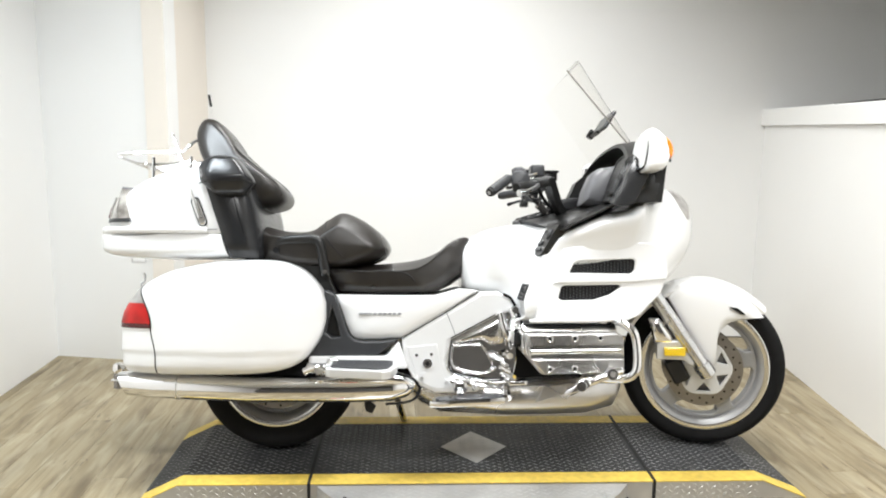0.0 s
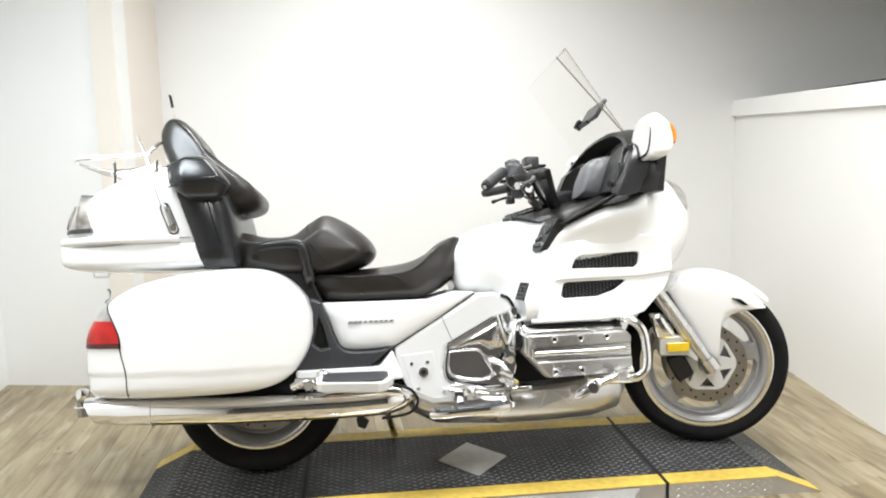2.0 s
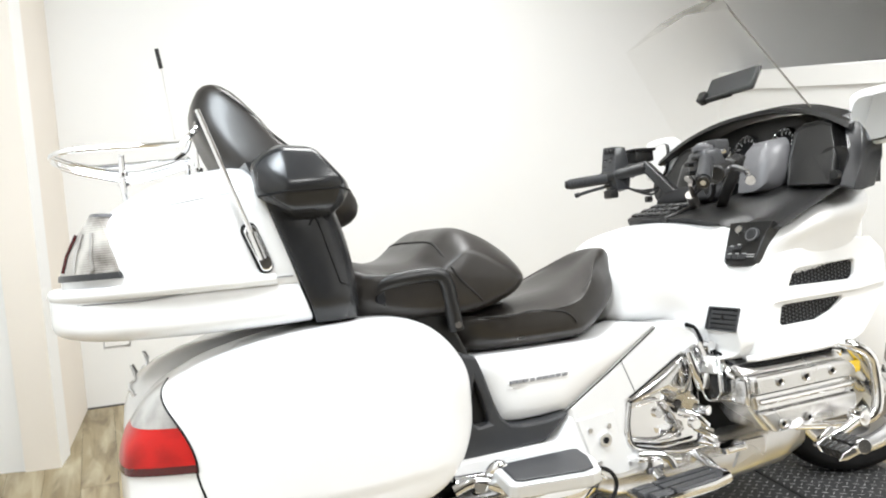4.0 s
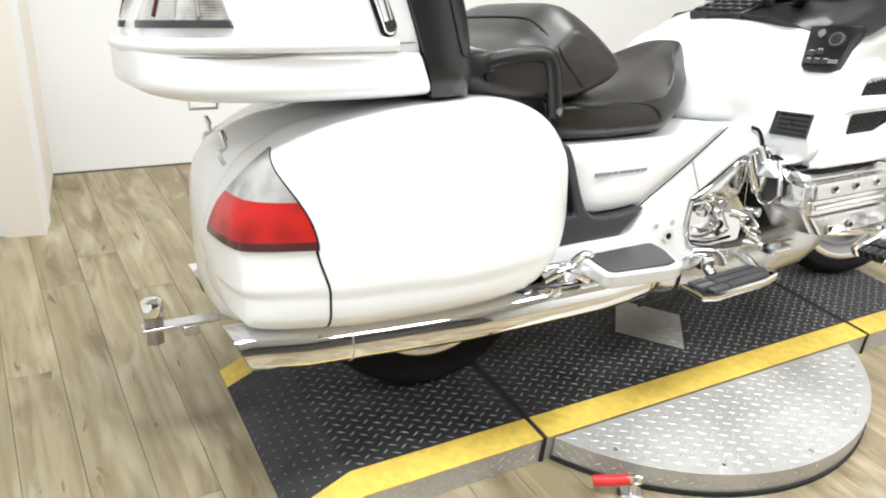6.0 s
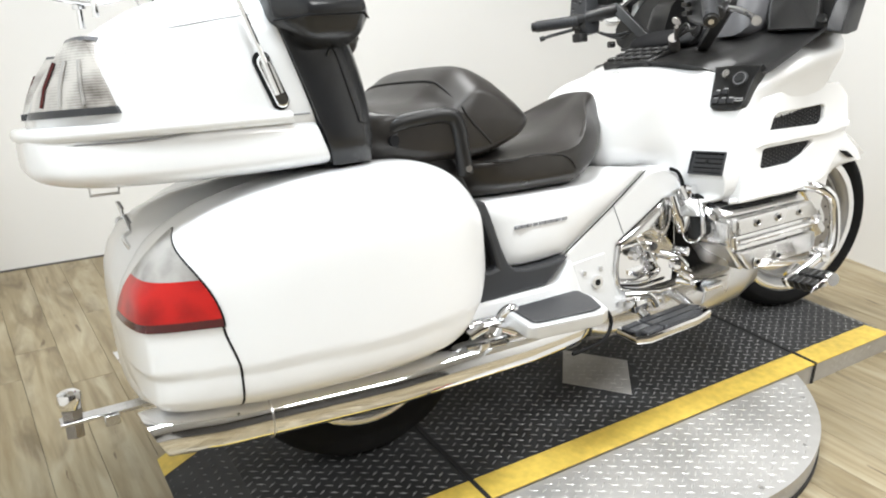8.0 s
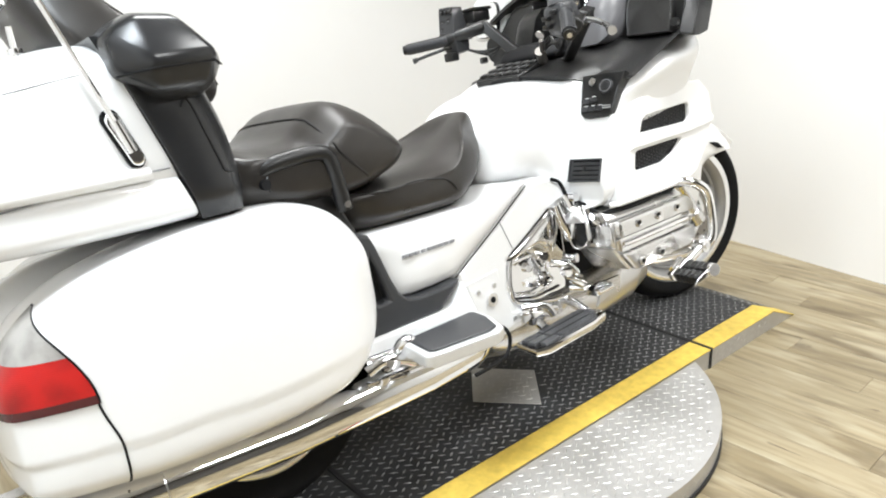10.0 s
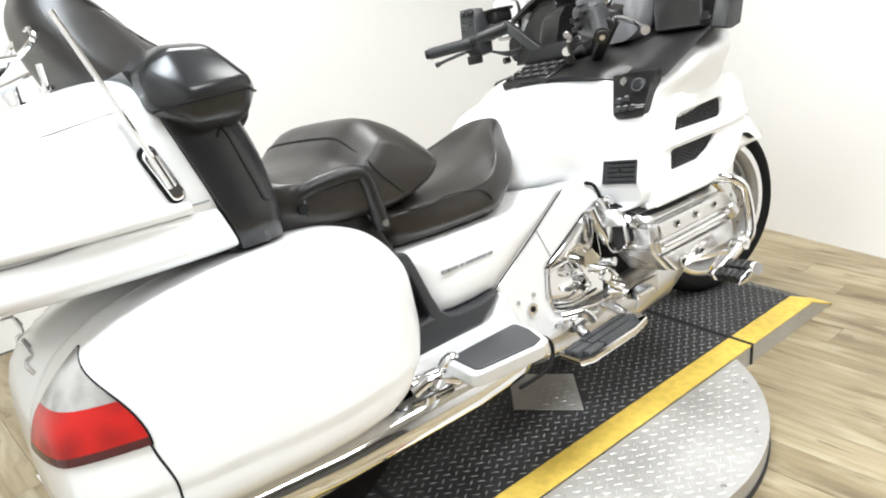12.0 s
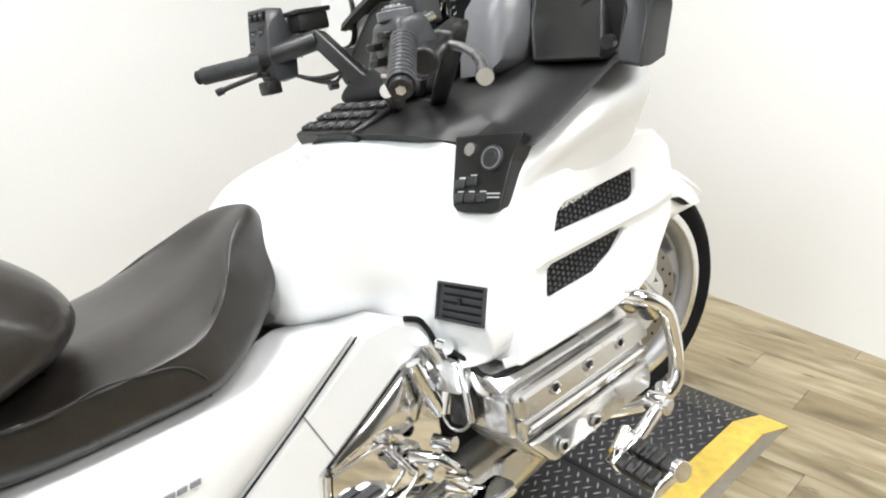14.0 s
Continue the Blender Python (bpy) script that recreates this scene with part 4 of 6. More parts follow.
def boards():
    for s in (-1, 1):
        # rider's footboard: a slim chrome tray with long rubber strips
        m = Matrix.Translation((-0.115, s * 0.335, 0.236)) @ Matrix.Rotation(radians(-3), 4, "Y")
        o = [(-0.150, -0.040), (-0.120, -0.058), (0.05, -0.060), (0.115, -0.046), (0.132, -0.010), (0.115, 0.040), (-0.135, 0.040)]
        def flip(pts):
            return [(x, -s * y if s > 0 else y) for x, y in pts]
        rings = [[m @ Vector((x * k, y * k, z)) for x, y in flip(o)] for k, z in ((0.96, -0.012), (1.0, -0.006), (1.0, 0.005), (0.985, 0.009), (0.93, 0.006))]
        b = part("rider_footboard", loft(rings), CHROME, bike, "chrome footboard with rubber strips")
        for y0, y1, x0, x1 in ((-0.046, -0.022, -0.115, 0.085), (-0.016, 0.008, -0.128, 0.112), (0.014, 0.034, -0.125, 0.105)):
            for xa, xb in ((x0, x0 + 0.055), (x0 + 0.060, x1)):
                q = flip([(xa, y0), (xb, y0), (xb, y1), (xa, y1)])
                part("foot_pad", loft([[m @ Vector((x, y, z)) for x, y in q] for z in (0.005, 0.013)]), GREY_PLASTIC, b, "black rubber strip", smooth=False, bevel=0.003)
        part("board_mount", join(tube([(-0.15, s * 0.24, 0.285), (-0.15, s * 0.30, 0.245)], 0.014, 12), tube([(-0.175, s * 0.250, 0.300), (-0.115, s * 0.275, 0.292), (-0.095, s * 0.285, 0.262)], 0.011, 10, 14), hull([(x, s * y, z) for x in (-0.175, -0.125) for y in (0.245, 0.285) for z in (0.255, 0.290)], 0.007, 2), tube([(0.02, s * 0.22, 0.27), (0.02, s * 0.30, 0.235)], 0.014, 12), tube([(-0.185, s * 0.255, 0.292), (-0.06, s * 0.262, 0.270)], 0.009, 10)), CHROME, b)
        part("brake_pedal", join(cushion([(0.010, 0.302), (0.085, 0.306), (0.09, 0.290), (0.015, 0.286)], 0.028, smooth_to=0, yc=s * 0.325), tube([(0.05, s * 0.31, 0.295), (0.02, s * 0.25, 0.30)], 0.010, 10)), CHROME, bike, "small chrome pedal")
        # passenger's footboard with its cover
        m = Matrix.Translation((-0.50, s * 0.362, 0.358)) @ Matrix.Rotation(radians(2), 4, "Y") @ Matrix.Rotation(radians(s * -8), 4, "X")
        o = [(-0.125, -0.060), (-0.11, -0.072), (0.07, -0.080), (0.10, -0.066), (0.122, 0.0), (0.118, 0.062), (-0.12, 0.055)]
        rings = [[m @ Vector((x, -s * y if s > 0 else y, z)) for x, y in o] for z in (-0.024, -0.006, 0.008)]
        b = part("passenger_footboard", loft(rings), SILVER, bike, "silver passenger footboard", smooth=False, bevel=0.006)
        o2 = [(-0.108, -0.052), (-0.095, -0.060), (0.055, -0.066), (0.085, -0.056), (0.105, 0.0), (0.105, 0.042), (0.095, 0.048), (-0.105, 0.030)]
        rings = [[m @ Vector((x, -s * y if s > 0 else y, z)) for x, y in o2] for z in (0.007, 0.013)]
        part("foot_pad", loft(rings), GREY_PLASTIC, b, "grey rubber pad", smooth=False, bevel=0.003)
        part("board_hinge", join(tube([(-0.70, s * 0.30, 0.345), (-0.60, s * 0.315, 0.345)], 0.018, 12), tube([(-0.635, s * 0.30, 0.335), (-0.61, s * 0.335, 0.375), (-0.585, s * 0.33, 0.36)], 0.014, 12, 12), tube([(-0.71, s * 0.32, 0.335), (-0.66, s * 0.33, 0.350), (-0.60, s * 0.34, 0.325)], 0.013, 12, 10), tube([(-0.655, s * 0.31, 0.33), (-0.655, s * 0.345, 0.345)], 0.017, 12)), CHROME, b)


def exhaust():
    for s in (-1, 1):
        rings = []
        for x, z0, z1, w, yc in ((-1.362, 0.246, 0.326, 0.055, 0.240), (-1.345, 0.243, 0.327, 0.056, 0.242), (-1.25, 0.235, 0.323, 0.059, 0.258), (-0.90, 0.223, 0.312, 0.061, 0.280), (-0.55, 0.221, 0.313, 0.061, 0.280), (-0.40, 0.222, 0.318, 0.060, 0.268), (-0.345, 0.236, 0.315, 0.052, 0.26), (-0.315, 0.258, 0.29, 0.03, 0.255)):
            rings.append(section(x, z0, z1, w, 2.5, 24, s * yc))
        # slash-cut end with a rolled lip
        for q in rings[0]:
            q.x -= 0.45 * (q.z - 0.286)
        mid = sum(rings[0], Vector()) / len(rings[0])
        lip = [mid + (q - mid) * 0.86 for q in rings[0]]
        deep = [mid + (q - mid) * 0.80 + Vector((0.05, 0, 0)) for q in rings[0]]
        e = part("exhaust", loft([deep, lip] + rings), CHROME, bike, "long chrome silencer")
        part("outlet", loft([section(x, 0.258, 0.314, 0.038, 2.4, 20, s * 0.241 - (0.055 if s > 0 else 0)) for x in (-1.335, -1.325)]), DARK, e)
        for x in (-1.16,):
            part("clamp_band", loft([section(x, 0.2295, 0.3215, 0.0612, 2.5, 24, s * 0.2635), section(x + 0.003, 0.2295, 0.3215, 0.0612, 2.5, 24, s * 0.2635)]), STEEL, e)
        part("shield", pillow([(-0.60, 0.330), (-0.42, 0.332), (-0.355, 0.318), (-0.325, 0.290), (-0.36, 0.292), (-0.45, 0.308), (-0.60, 0.312)], -0.25, -0.335, -0.345, steps=3) if s < 0 else mirrored(pillow([(-0.60, 0.330), (-0.42, 0.332), (-0.355, 0.318), (-0.325, 0.290), (-0.36, 0.292), (-0.45, 0.308), (-0.60, 0.312)], -0.25, -0.335, -0.345, steps=3)), CHROME, e)
        if s > 0:
            e.data.transform(Matrix.Translation((0.02, -0.055, 0)))
        part("shield_edge", tube([(-0.385, s * 0.335, 0.330), (-0.325, s * 0.335, 0.312), (-0.298, s * 0.325, 0.270), (-0.33, s * 0.328, 0.232), (-0.42, s * 0.32, 0.219)], 0.005, 8, 24), DARK, e)
        # white step cover between passenger board and silencer
        part("step_cover", slab([(-0.70, 0.385), (-0.42, 0.385), (-0.375, 0.44), (-0.34, 0.34), (-0.60, 0.330), (-0.70, 0.340)], s * 0.16, s * 0.282), WHITE, bike, "white lower side cover", smooth=False, bevel=0.010)
    part("side_stand", join(tube([(-0.40, 0.16, 0.20), (-0.36, 0.24, 0.06), (-0.34, 0.335, -0.052)], 0.014, 10), box_bm(-0.37, -0.31, 0.31, 0.37, -0.063, -0.052)), STEEL, bike, "steel side stand")
    part("centre_stand_tab", slab([(-0.50, 0.215), (-0.46, 0.185), (-0.475, 0.155), (-0.50, 0.165), (-0.505, 0.19)], -0.165, -0.15), PLASTIC, bike, smooth=False, bevel=0.003)
    part("swing_arm", join(box_bm(-0.86, -0.30, -0.13, -0.11, 0.27, 0.33), box_bm(-0.86, -0.30, 0.10, 0.14, 0.26, 0.34)), DARK, bike, bevel=0.01)


engine()
frame_cover()
boards()
exhaust()


# saddlebags, trunk and the seats between them
BAG = [(-1.374, 0.385, 0.470, 0.170), (-1.369, 0.356, 0.505, 0.235), (-1.360, 0.340, 0.540, 0.285), (-1.346, 0.331, 0.572, 0.308), (-1.30, 0.327, 0.634, 0.335), (-1.235, 0.326, 0.674, 0.362), (-1.17, 0.326, 0.698, 0.388), (-1.08, 0.327, 0.718, 0.405),
       (-0.98, 0.328, 0.730, 0.415), (-0.88, 0.331, 0.733, 0.415), (-0.80, 0.339, 0.728, 0.402), (-0.735, 0.360, 0.706, 0.380), (-0.69, 0.398, 0.672, 0.354), (-0.655, 0.452, 0.628, 0.322), (-0.638, 0.51, 0.585, 0.290)]


def even(ring, count):
    """The same closed ring with points at even steps."""
    ring = ring + ring[:1]
    run = [0.0]
    for a, b in zip(ring, ring[1:]):
        run.append(run[-1] + (b - a).length)
    out = []
    for s in np.linspace(0, run[-1], count, endpoint=False):
        i = min(int(np.searchsorted(run, s, "right")) - 1, len(ring) - 2)
        span = run[i + 1] - run[i]
        out.append(ring[i].lerp(ring[i + 1], (s - run[i]) / span if span else 0))
    return out


def bag_sections():
    out = []
    for x, z0, z1, yo in fine(BAG, 64):
        yi = 0.06
        out.append(even(section(x, z0, z1, (yo - yi) / 2, 3.7, 300, -(yo + yi) / 2, low=8.0), 130))
    return out


def lens_patch(levels, cols=16):
    """A curved lens round a rear corner: levels of z, flank point and rear point."""
    rows = []
    for z, (xs, ys), (xr, yr) in levels:
        row = []
        for k in range(cols + 1):
            a = k / cols * math.pi / 2
            row.append(Vector((xs + (xr - xs) * math.sin(a) ** 0.9, yr + (ys - yr) * math.cos(a) ** 0.9, z)))
        rows.append(row)
    back = [[Vector((p.x + 0.03, p.y + 0.03, p.z)) for p in row] for row in rows]
    rings = [f + b[::-1] for f, b in zip(rows, back)]
    return loft(rings)


def rear_luggage():
    bm = loft(bag_sections())
    for v in bm.verts:
        k = 0.0040 * (1 - smoothstep(0.404, 0.411, v.co.z)) + 0.0050 * (1 - smoothstep(0.345, 0.352, v.co.z))
        v.co.y += k * smoothstep(-0.15, -0.28, v.co.y)
        v.co.x += k * (1 - smoothstep(-1.36, -1.28, v.co.x))
    bm.normal_update()
    bag_tree = BVHTree.FromBMesh(bm)
    seam_pts = drape(bm, [(-1.237 + 0.020 * smoothstep(0.5, 0.40, z), -0.3, z) for z in np.linspace(0.497, 0.328, 16)], (0, 1, 0), 0.0005)
    r, l = both("saddlebag", bm, WHITE, None, "pearl white hard saddlebag")
    for s, bag in ((-1, r), (1, l)):
        def put(name, b, mat, label="", **kw):
            return part(name, b if s < 0 else mirrored(b), mat, bag, label, **kw)
        def wrap(z0, z1, lift, rows=10, cols=24, wider=0.0):
            """A lens on the bag's rear corner between two heights, its sides drawn in to a point at the top."""
            front, back = [], []
            for z in np.linspace(z0, z1, rows):
                u = (z - 0.493) / 0.165
                u = min(1.0, max(0.0, u))
                a0, a1 = 8.5 + 24 * u ** 1.9 - wider, 85 - 52 * u ** 1.5 + wider
                f_row, b_row = [], []
                for k in range(cols + 1):
                    a = radians(a0 + (a1 - a0) * k / cols)
                    d = Vector((-math.sin(a), -math.cos(a), 0))
                    hit, _, _, _ = bag_tree.ray_cast(Vector((-1.2, -0.12, z)) + d * 0.6, -d)
                    if hit is None:
                        hit = Vector((-1.2, -0.12, z)) + d * 0.15
                    f_row.append(hit + d * lift)
                    b_row.append(hit - d * 0.010)
                front.append(f_row)
                back.append(b_row)
            return loft([f + b[::-1] for f, b in zip(front, back)])
        put("tail_lens", wrap(0.507, 0.578, 0.0056), RED, "red tail light lens", smooth=True)
        put("lens_base", wrap(0.493, 0.5075, 0.0058, 3), DARK_RED, "dark red lower band of the lens", smooth=True)
        put("indicator_lens", wrap(0.5785, 0.655, 0.0056, 16), CLEAR, "clear indicator lens", smooth=True)
        put("lens_gap", wrap(0.4915, 0.6565, 0.0030, 24, 24, 0.9), DARK, smooth=True)
        put("bag_seam", tube(seam_pts, 0.0022, 6), DARK)
        put("bag_hook", tube([(-1.335, -0.150, 0.618), (-1.343, -0.150, 0.640), (-1.330, -0.148, 0.652), (-1.336, -0.146, 0.682), (-1.328, -0.145, 0.664)], 0.0042, 8, 20), STEEL, "small metal latch")
    for ob in (l, *l.children_recursive):
        ob.data.transform(Matrix.Translation((0.025, -0.055, 0)))
    # lower rear mudguard between the bags
    part("rear_mudguard", loft([section(x, z0, z1, w, 3.0, 28) for x, z0, z1, w in ((-1.366, 0.30, 0.59, 0.115), (-1.33, 0.255, 0.65, 0.140), (-1.25, 0.25, 0.70, 0.165), (-1.0, 0.40, 0.73, 0.18), (-0.70, 0.42, 0.72, 0.18))]), WHITE, bike, "white rear mudguard", subsurf=1)
    # dark slabs stand in for the shade between bag and silencer
    for s in (-1, 1):
        part("bag_apron", slab([(-1.20, 0.37), (-0.64, 0.37), (-0.66, 0.29), (-1.20, 0.30)], s * 0.13, s * 0.238), DARK, bike, smooth=False)
    hitch = part("tow_hitch", join(box_bm(-1.50, -1.30, -0.022, 0.022, 0.258, 0.266), box_bm(-1.42, -1.39, -0.03, 0.03, 0.24, 0.262)), STEEL, bike, "bare metal tow bar", bevel=0.002)
    part("tow_ball", revolve([(0.0, -0.02), (0.012, -0.02), (0.012, 0.0), (0.02, 0.004), (0.025, 0.02), (0.022, 0.036), (0.012, 0.043), (0.0, 0.044)], (0, 0, 0), 20, Matrix.Translation((-1.475, 0.0, 0.285)) @ Matrix.Rotation(math.pi / 2, 4, "X")), CHROME, hitch, "chrome tow ball")
    part("ball_nut", join(disc_bm(0.021, 0.02, Matrix.Translation((-1.475, 0, 0.277)), 6), disc_bm(0.019, 0.03, Matrix.Translation((-1.475, 0, 0.243)), 6)), DISC, hitch, smooth=False)


def trunk():
    def slant(x, y, z):
        k = smoothstep(-1.25, -1.06, x)
        return x + k * (1.06 - z) * 0.345, y, z
    lid = [(-1.452, 0.835, 0.868, 0.16), (-1.435, 0.82, 0.905, 0.215), (-1.40, 0.80, 0.955, 0.255), (-1.35, 0.78, 1.002, 0.282), (-1.27, 0.77, 1.047, 0.302), (-1.18, 0.76, 1.072, 0.316), (-1.12, 0.76, 1.080, 0.322), (-1.084, 0.76, 1.078, 0.324)]
    bm = loft([section(x, z0, z1, w, 4.4, 64) for x, z0, z1, w in fine(lid, 48)])
    for v in bm.verts:
        v.co = Vector(slant(*v.co))
    lid_line = drape(bm, [(x, -0.5, z) for x, z in ((-1.37, 0.987), (-1.32, 0.991), (-1.237, 0.999), (-1.17, 1.008), (-1.105, 1.016))], (0, 1, 0), 0.0)
    body = part("trunk", bm, WHITE, bike, "pearl white top trunk")
    for s in (-1, 1):
        part("lid_seam", tube([(q.x, -s * q.y, q.z) for q in lid_line], 0.0010, 6, 20), PRINT, body)
    tray = [(-1.478, 0.775, 0.838, 0.13), (-1.47, 0.762, 0.842, 0.19), (-1.445, 0.750, 0.845, 0.235), (-1.39, 0.740, 0.846, 0.272), (-1.30, 0.735, 0.846, 0.297), (-1.18, 0.733, 0.846, 0.316), (-1.12, 0.734, 0.842, 0.323), (-1.086, 0.736, 0.840, 0.324)]
    bm = loft([section(x, z0, z1, w, 5.0, 64, low=5.2) for x, z0, z1, w in fine(tray, 48)])
    for v in bm.verts:
        v.co = Vector(slant(*v.co))
    tray_ob = part("trunk_tray", bm, WHITE, body, "lower half of the trunk")
    ridge = [(-1.476, 0.0), (-1.472, 0.10), (-1.458, 0.19), (-1.428, 0.24), (-1.368, 0.277), (-1.29, 0.300), (-1.21, 0.314), (-1.15, 0.3195), (-1.115, 0.318)]
    ridge = [(x, -y, 0.838) for x, y in reversed(ridge)] + [(x, y, 0.838) for x, y in ridge[1:]]
    bm = tube(ridge, 0.0135, 12, 60)
    for v in bm.verts:
        v.co = Vector(slant(*v.co))
    part("trunk_ledge", bm, WHITE, body, "rounded ledge round the trunk")
    seam = [(-1.474, 0.0), (-1.471, 0.10), (-1.459, 0.192), (-1.431, 0.243), (-1.370, 0.2795), (-1.29, 0.3015), (-1.20, 0.317), (-1.13, 0.3235), (-1.09, 0.3245)]
    seam = [slant(x, -y, 0.8195 + 0.02 * smoothstep(-1.3, -1.1, x)) for x, y in reversed(seam)] + [slant(x, y, 0.8195 + 0.02 * smoothstep(-1.3, -1.1, x)) for x, y in seam[1:]]
    part("trunk_seam", tube(seam, 0.0016, 6, 60), PRINT, tray_ob)
    for s in (-1, 1):
        lamp = [(0.878, (-1.342, -0.290), (-1.456, -0.10)), (0.91, (-1.35, -0.287), (-1.444, -0.11)), (0.95, (-1.358, -0.278), (-1.420, -0.14)), (0.988, (-1.368, -0.266), (-1.390, -0.18))]
        b = lens_patch(lamp)
        lens = part("trunk_lamp", b if s < 0 else mirrored(b), LAMP_GLASS, bike, "clear smoky trunk light")
        b = lens_patch([(0.866, (-1.338, -0.293), (-1.460, -0.10)), (0.8785, (-1.342, -0.292), (-1.459, -0.10))])
        part("lamp_trim", b if s < 0 else mirrored(b), GREY_PLASTIC, lens)
        b = lens_patch([(0.986, (-1.366, -0.268), (-1.391, -0.18)), (0.9925, (-1.368, -0.266), (-1.388, -0.18))])
        part("lamp_trim", b if s < 0 else mirrored(b), MID_GREY, lens)
        # reflector bowls behind the lens
        for k in range(3):
            rows = []
            for (z, (xs, ys), (xr, yr)) in lamp[:3]:
                c = 0.35 + 0.35 * k
                pt = Vector((xs + (xr - xs) * math.sin(c) ** 0.9, yr + (ys - yr) * math.cos(c) ** 0.9, z + 0.006))
                rows.append(pt + Vector((-0.001, -0.001, 0)))
            b = tube(rows, 0.0035, 6)
            part("lamp_rib", b if s < 0 else mirrored(b), DARK_RED if k == 2 else CLEAR, lens)
        base = part("antenna_socket", capsule((-1.070, 0.866), (-1.096, 0.934), 0.0125, s * 0.300, s * 0.3345), CHROME, bike, "chrome antenna socket", bevel=0.004)
        part("antenna_recess", capsule((-1.071, 0.865), (-1.0975, 0.937), 0.0160, s * 0.300, s * 0.3262), DARK, base, bevel=0.002)
        ant = part("antenna", tube([(-1.080, s * 0.338, 0.885), (-1.176, s * 0.335, 1.175)], 0.0050, 8), CHROME, bike, "thin whip antenna")
        part("antenna_ferrule", tube([(-1.077, s * 0.338, 0.878), (-1.094, s * 0.3385, 0.932)], 0.0085, 12), SATIN_CHROME, ant)
        if s < 0:
            continue
        part("antenna_whip", tube([(-1.18, s * 0.335, 1.19), (-1.205, s * 0.285, 1.41)], 0.0010, 6), CHROME, ant)
        part("antenna_tip", tube([(-1.205, s * 0.285, 1.405), (-1.213, s * 0.275, 1.455)], 0.0055, 8), PLASTIC, ant, "black antenna tip")
    part("helmet_hook", tube([(-1.335, -0.13, 0.75), (-1.335, -0.13, 0.722), (-1.385, -0.13, 0.722), (-1.385, -0.13, 0.75)], 0.0030, 6), STEEL, body)
    # chrome luggage rack
    bars = [tube([(-1.20, -0.14, 1.140), (-1.40, -0.15, 1.132), (-1.45, -0.10, 1.130), (-1.46, 0, 1.130), (-1.45, 0.10, 1.130), (-1.40, 0.15, 1.132), (-1.20, 0.14, 1.140)], 0.006, 8, 40)]
    bars += [tube([(-1.18, y, 1.115), (-1.29, y, 1.088), (-1.40, y, 1.108), (-1.45, y, 1.126)], 0.0045, 8, 16) for y in (-0.09, -0.03, 0.03, 0.09)]
    bars += [tube([(-1.20, -0.14, 1.140), (-1.17, -0.145, 1.165), (-1.16, -0.10, 1.19), (-1.155, 0, 1.195), (-1.16, 0.10, 1.19), (-1.17, 0.145, 1.165), (-1.20, 0.14, 1.140)], 0.006, 8, 30)]
    rack = part("luggage_rack", join(*bars), CHROME, bike, "chrome luggage rack")
    for x, y in ((-1.17, -0.13), (-1.17, 0.13), (-1.32, -0.10), (-1.32, 0.10)):
        part("rack_foot", join(tube([(x, y, 1.04), (x, y, 1.125)], 0.006, 8), disc_bm(0.013, 0.008, Matrix.Translation((x, y, 1.082)), 12)), CHROME, rack)
    # black front shell of the trunk: a flat flank that turns in at its front edge
    rings = []
    for z in np.linspace(0.738, 1.075, 18):
        u = (z - 0.738) / 0.337
        xe = -0.975 - 0.338 * (z - 0.738)
        xf = -0.868 - 0.02 * u - 0.075 * u ** 3
        w = 0.327 + 0.010 * math.sin(math.pi * min(1, u * 1.1)) - 0.03 * smoothstep(0.75, 1.0, u) - 0.018 * (1 - smoothstep(0.0, 0.12, u))
        flank = [(xe, w - 0.004), (xe + 0.010, w), (xe + (xf - xe) * 0.35, w - 0.001), (xe + (xf - xe) * 0.62, w - 0.006), (xe + (xf - xe) * 0.82, w - 0.020), (xe + (xf - xe) * 0.94, w - 0.045), (xf, w - 0.085), (xf + 0.004, w - 0.16)]
        rings.append([Vector((x, -y, z)) for x, y in flank] + [Vector((x, y, z)) for x, y in reversed(flank)])
    bm = loft(rings)
    shell_seam = drape(bm, [(-0.978, -0.5, 0.940), (-0.970, -0.5, 0.951), (-0.960, -0.5, 0.945), (-0.942, -0.5, 0.88), (-0.927, -0.5, 0.830), (-0.920, -0.5, 0.815), (-0.892, -0.5, 0.808)], (0, 1, 0), 0.0)
    shell = part("trunk_front_shell", bm, SATIN, bike, "black plastic shell behind the passenger")
    for s in (-1, 1):
        part("shell_seam", tube([(q.x, q.y * -s, q.z) for q in shell_seam], 0.0022, 6, 30), DARK, shell)
    return body


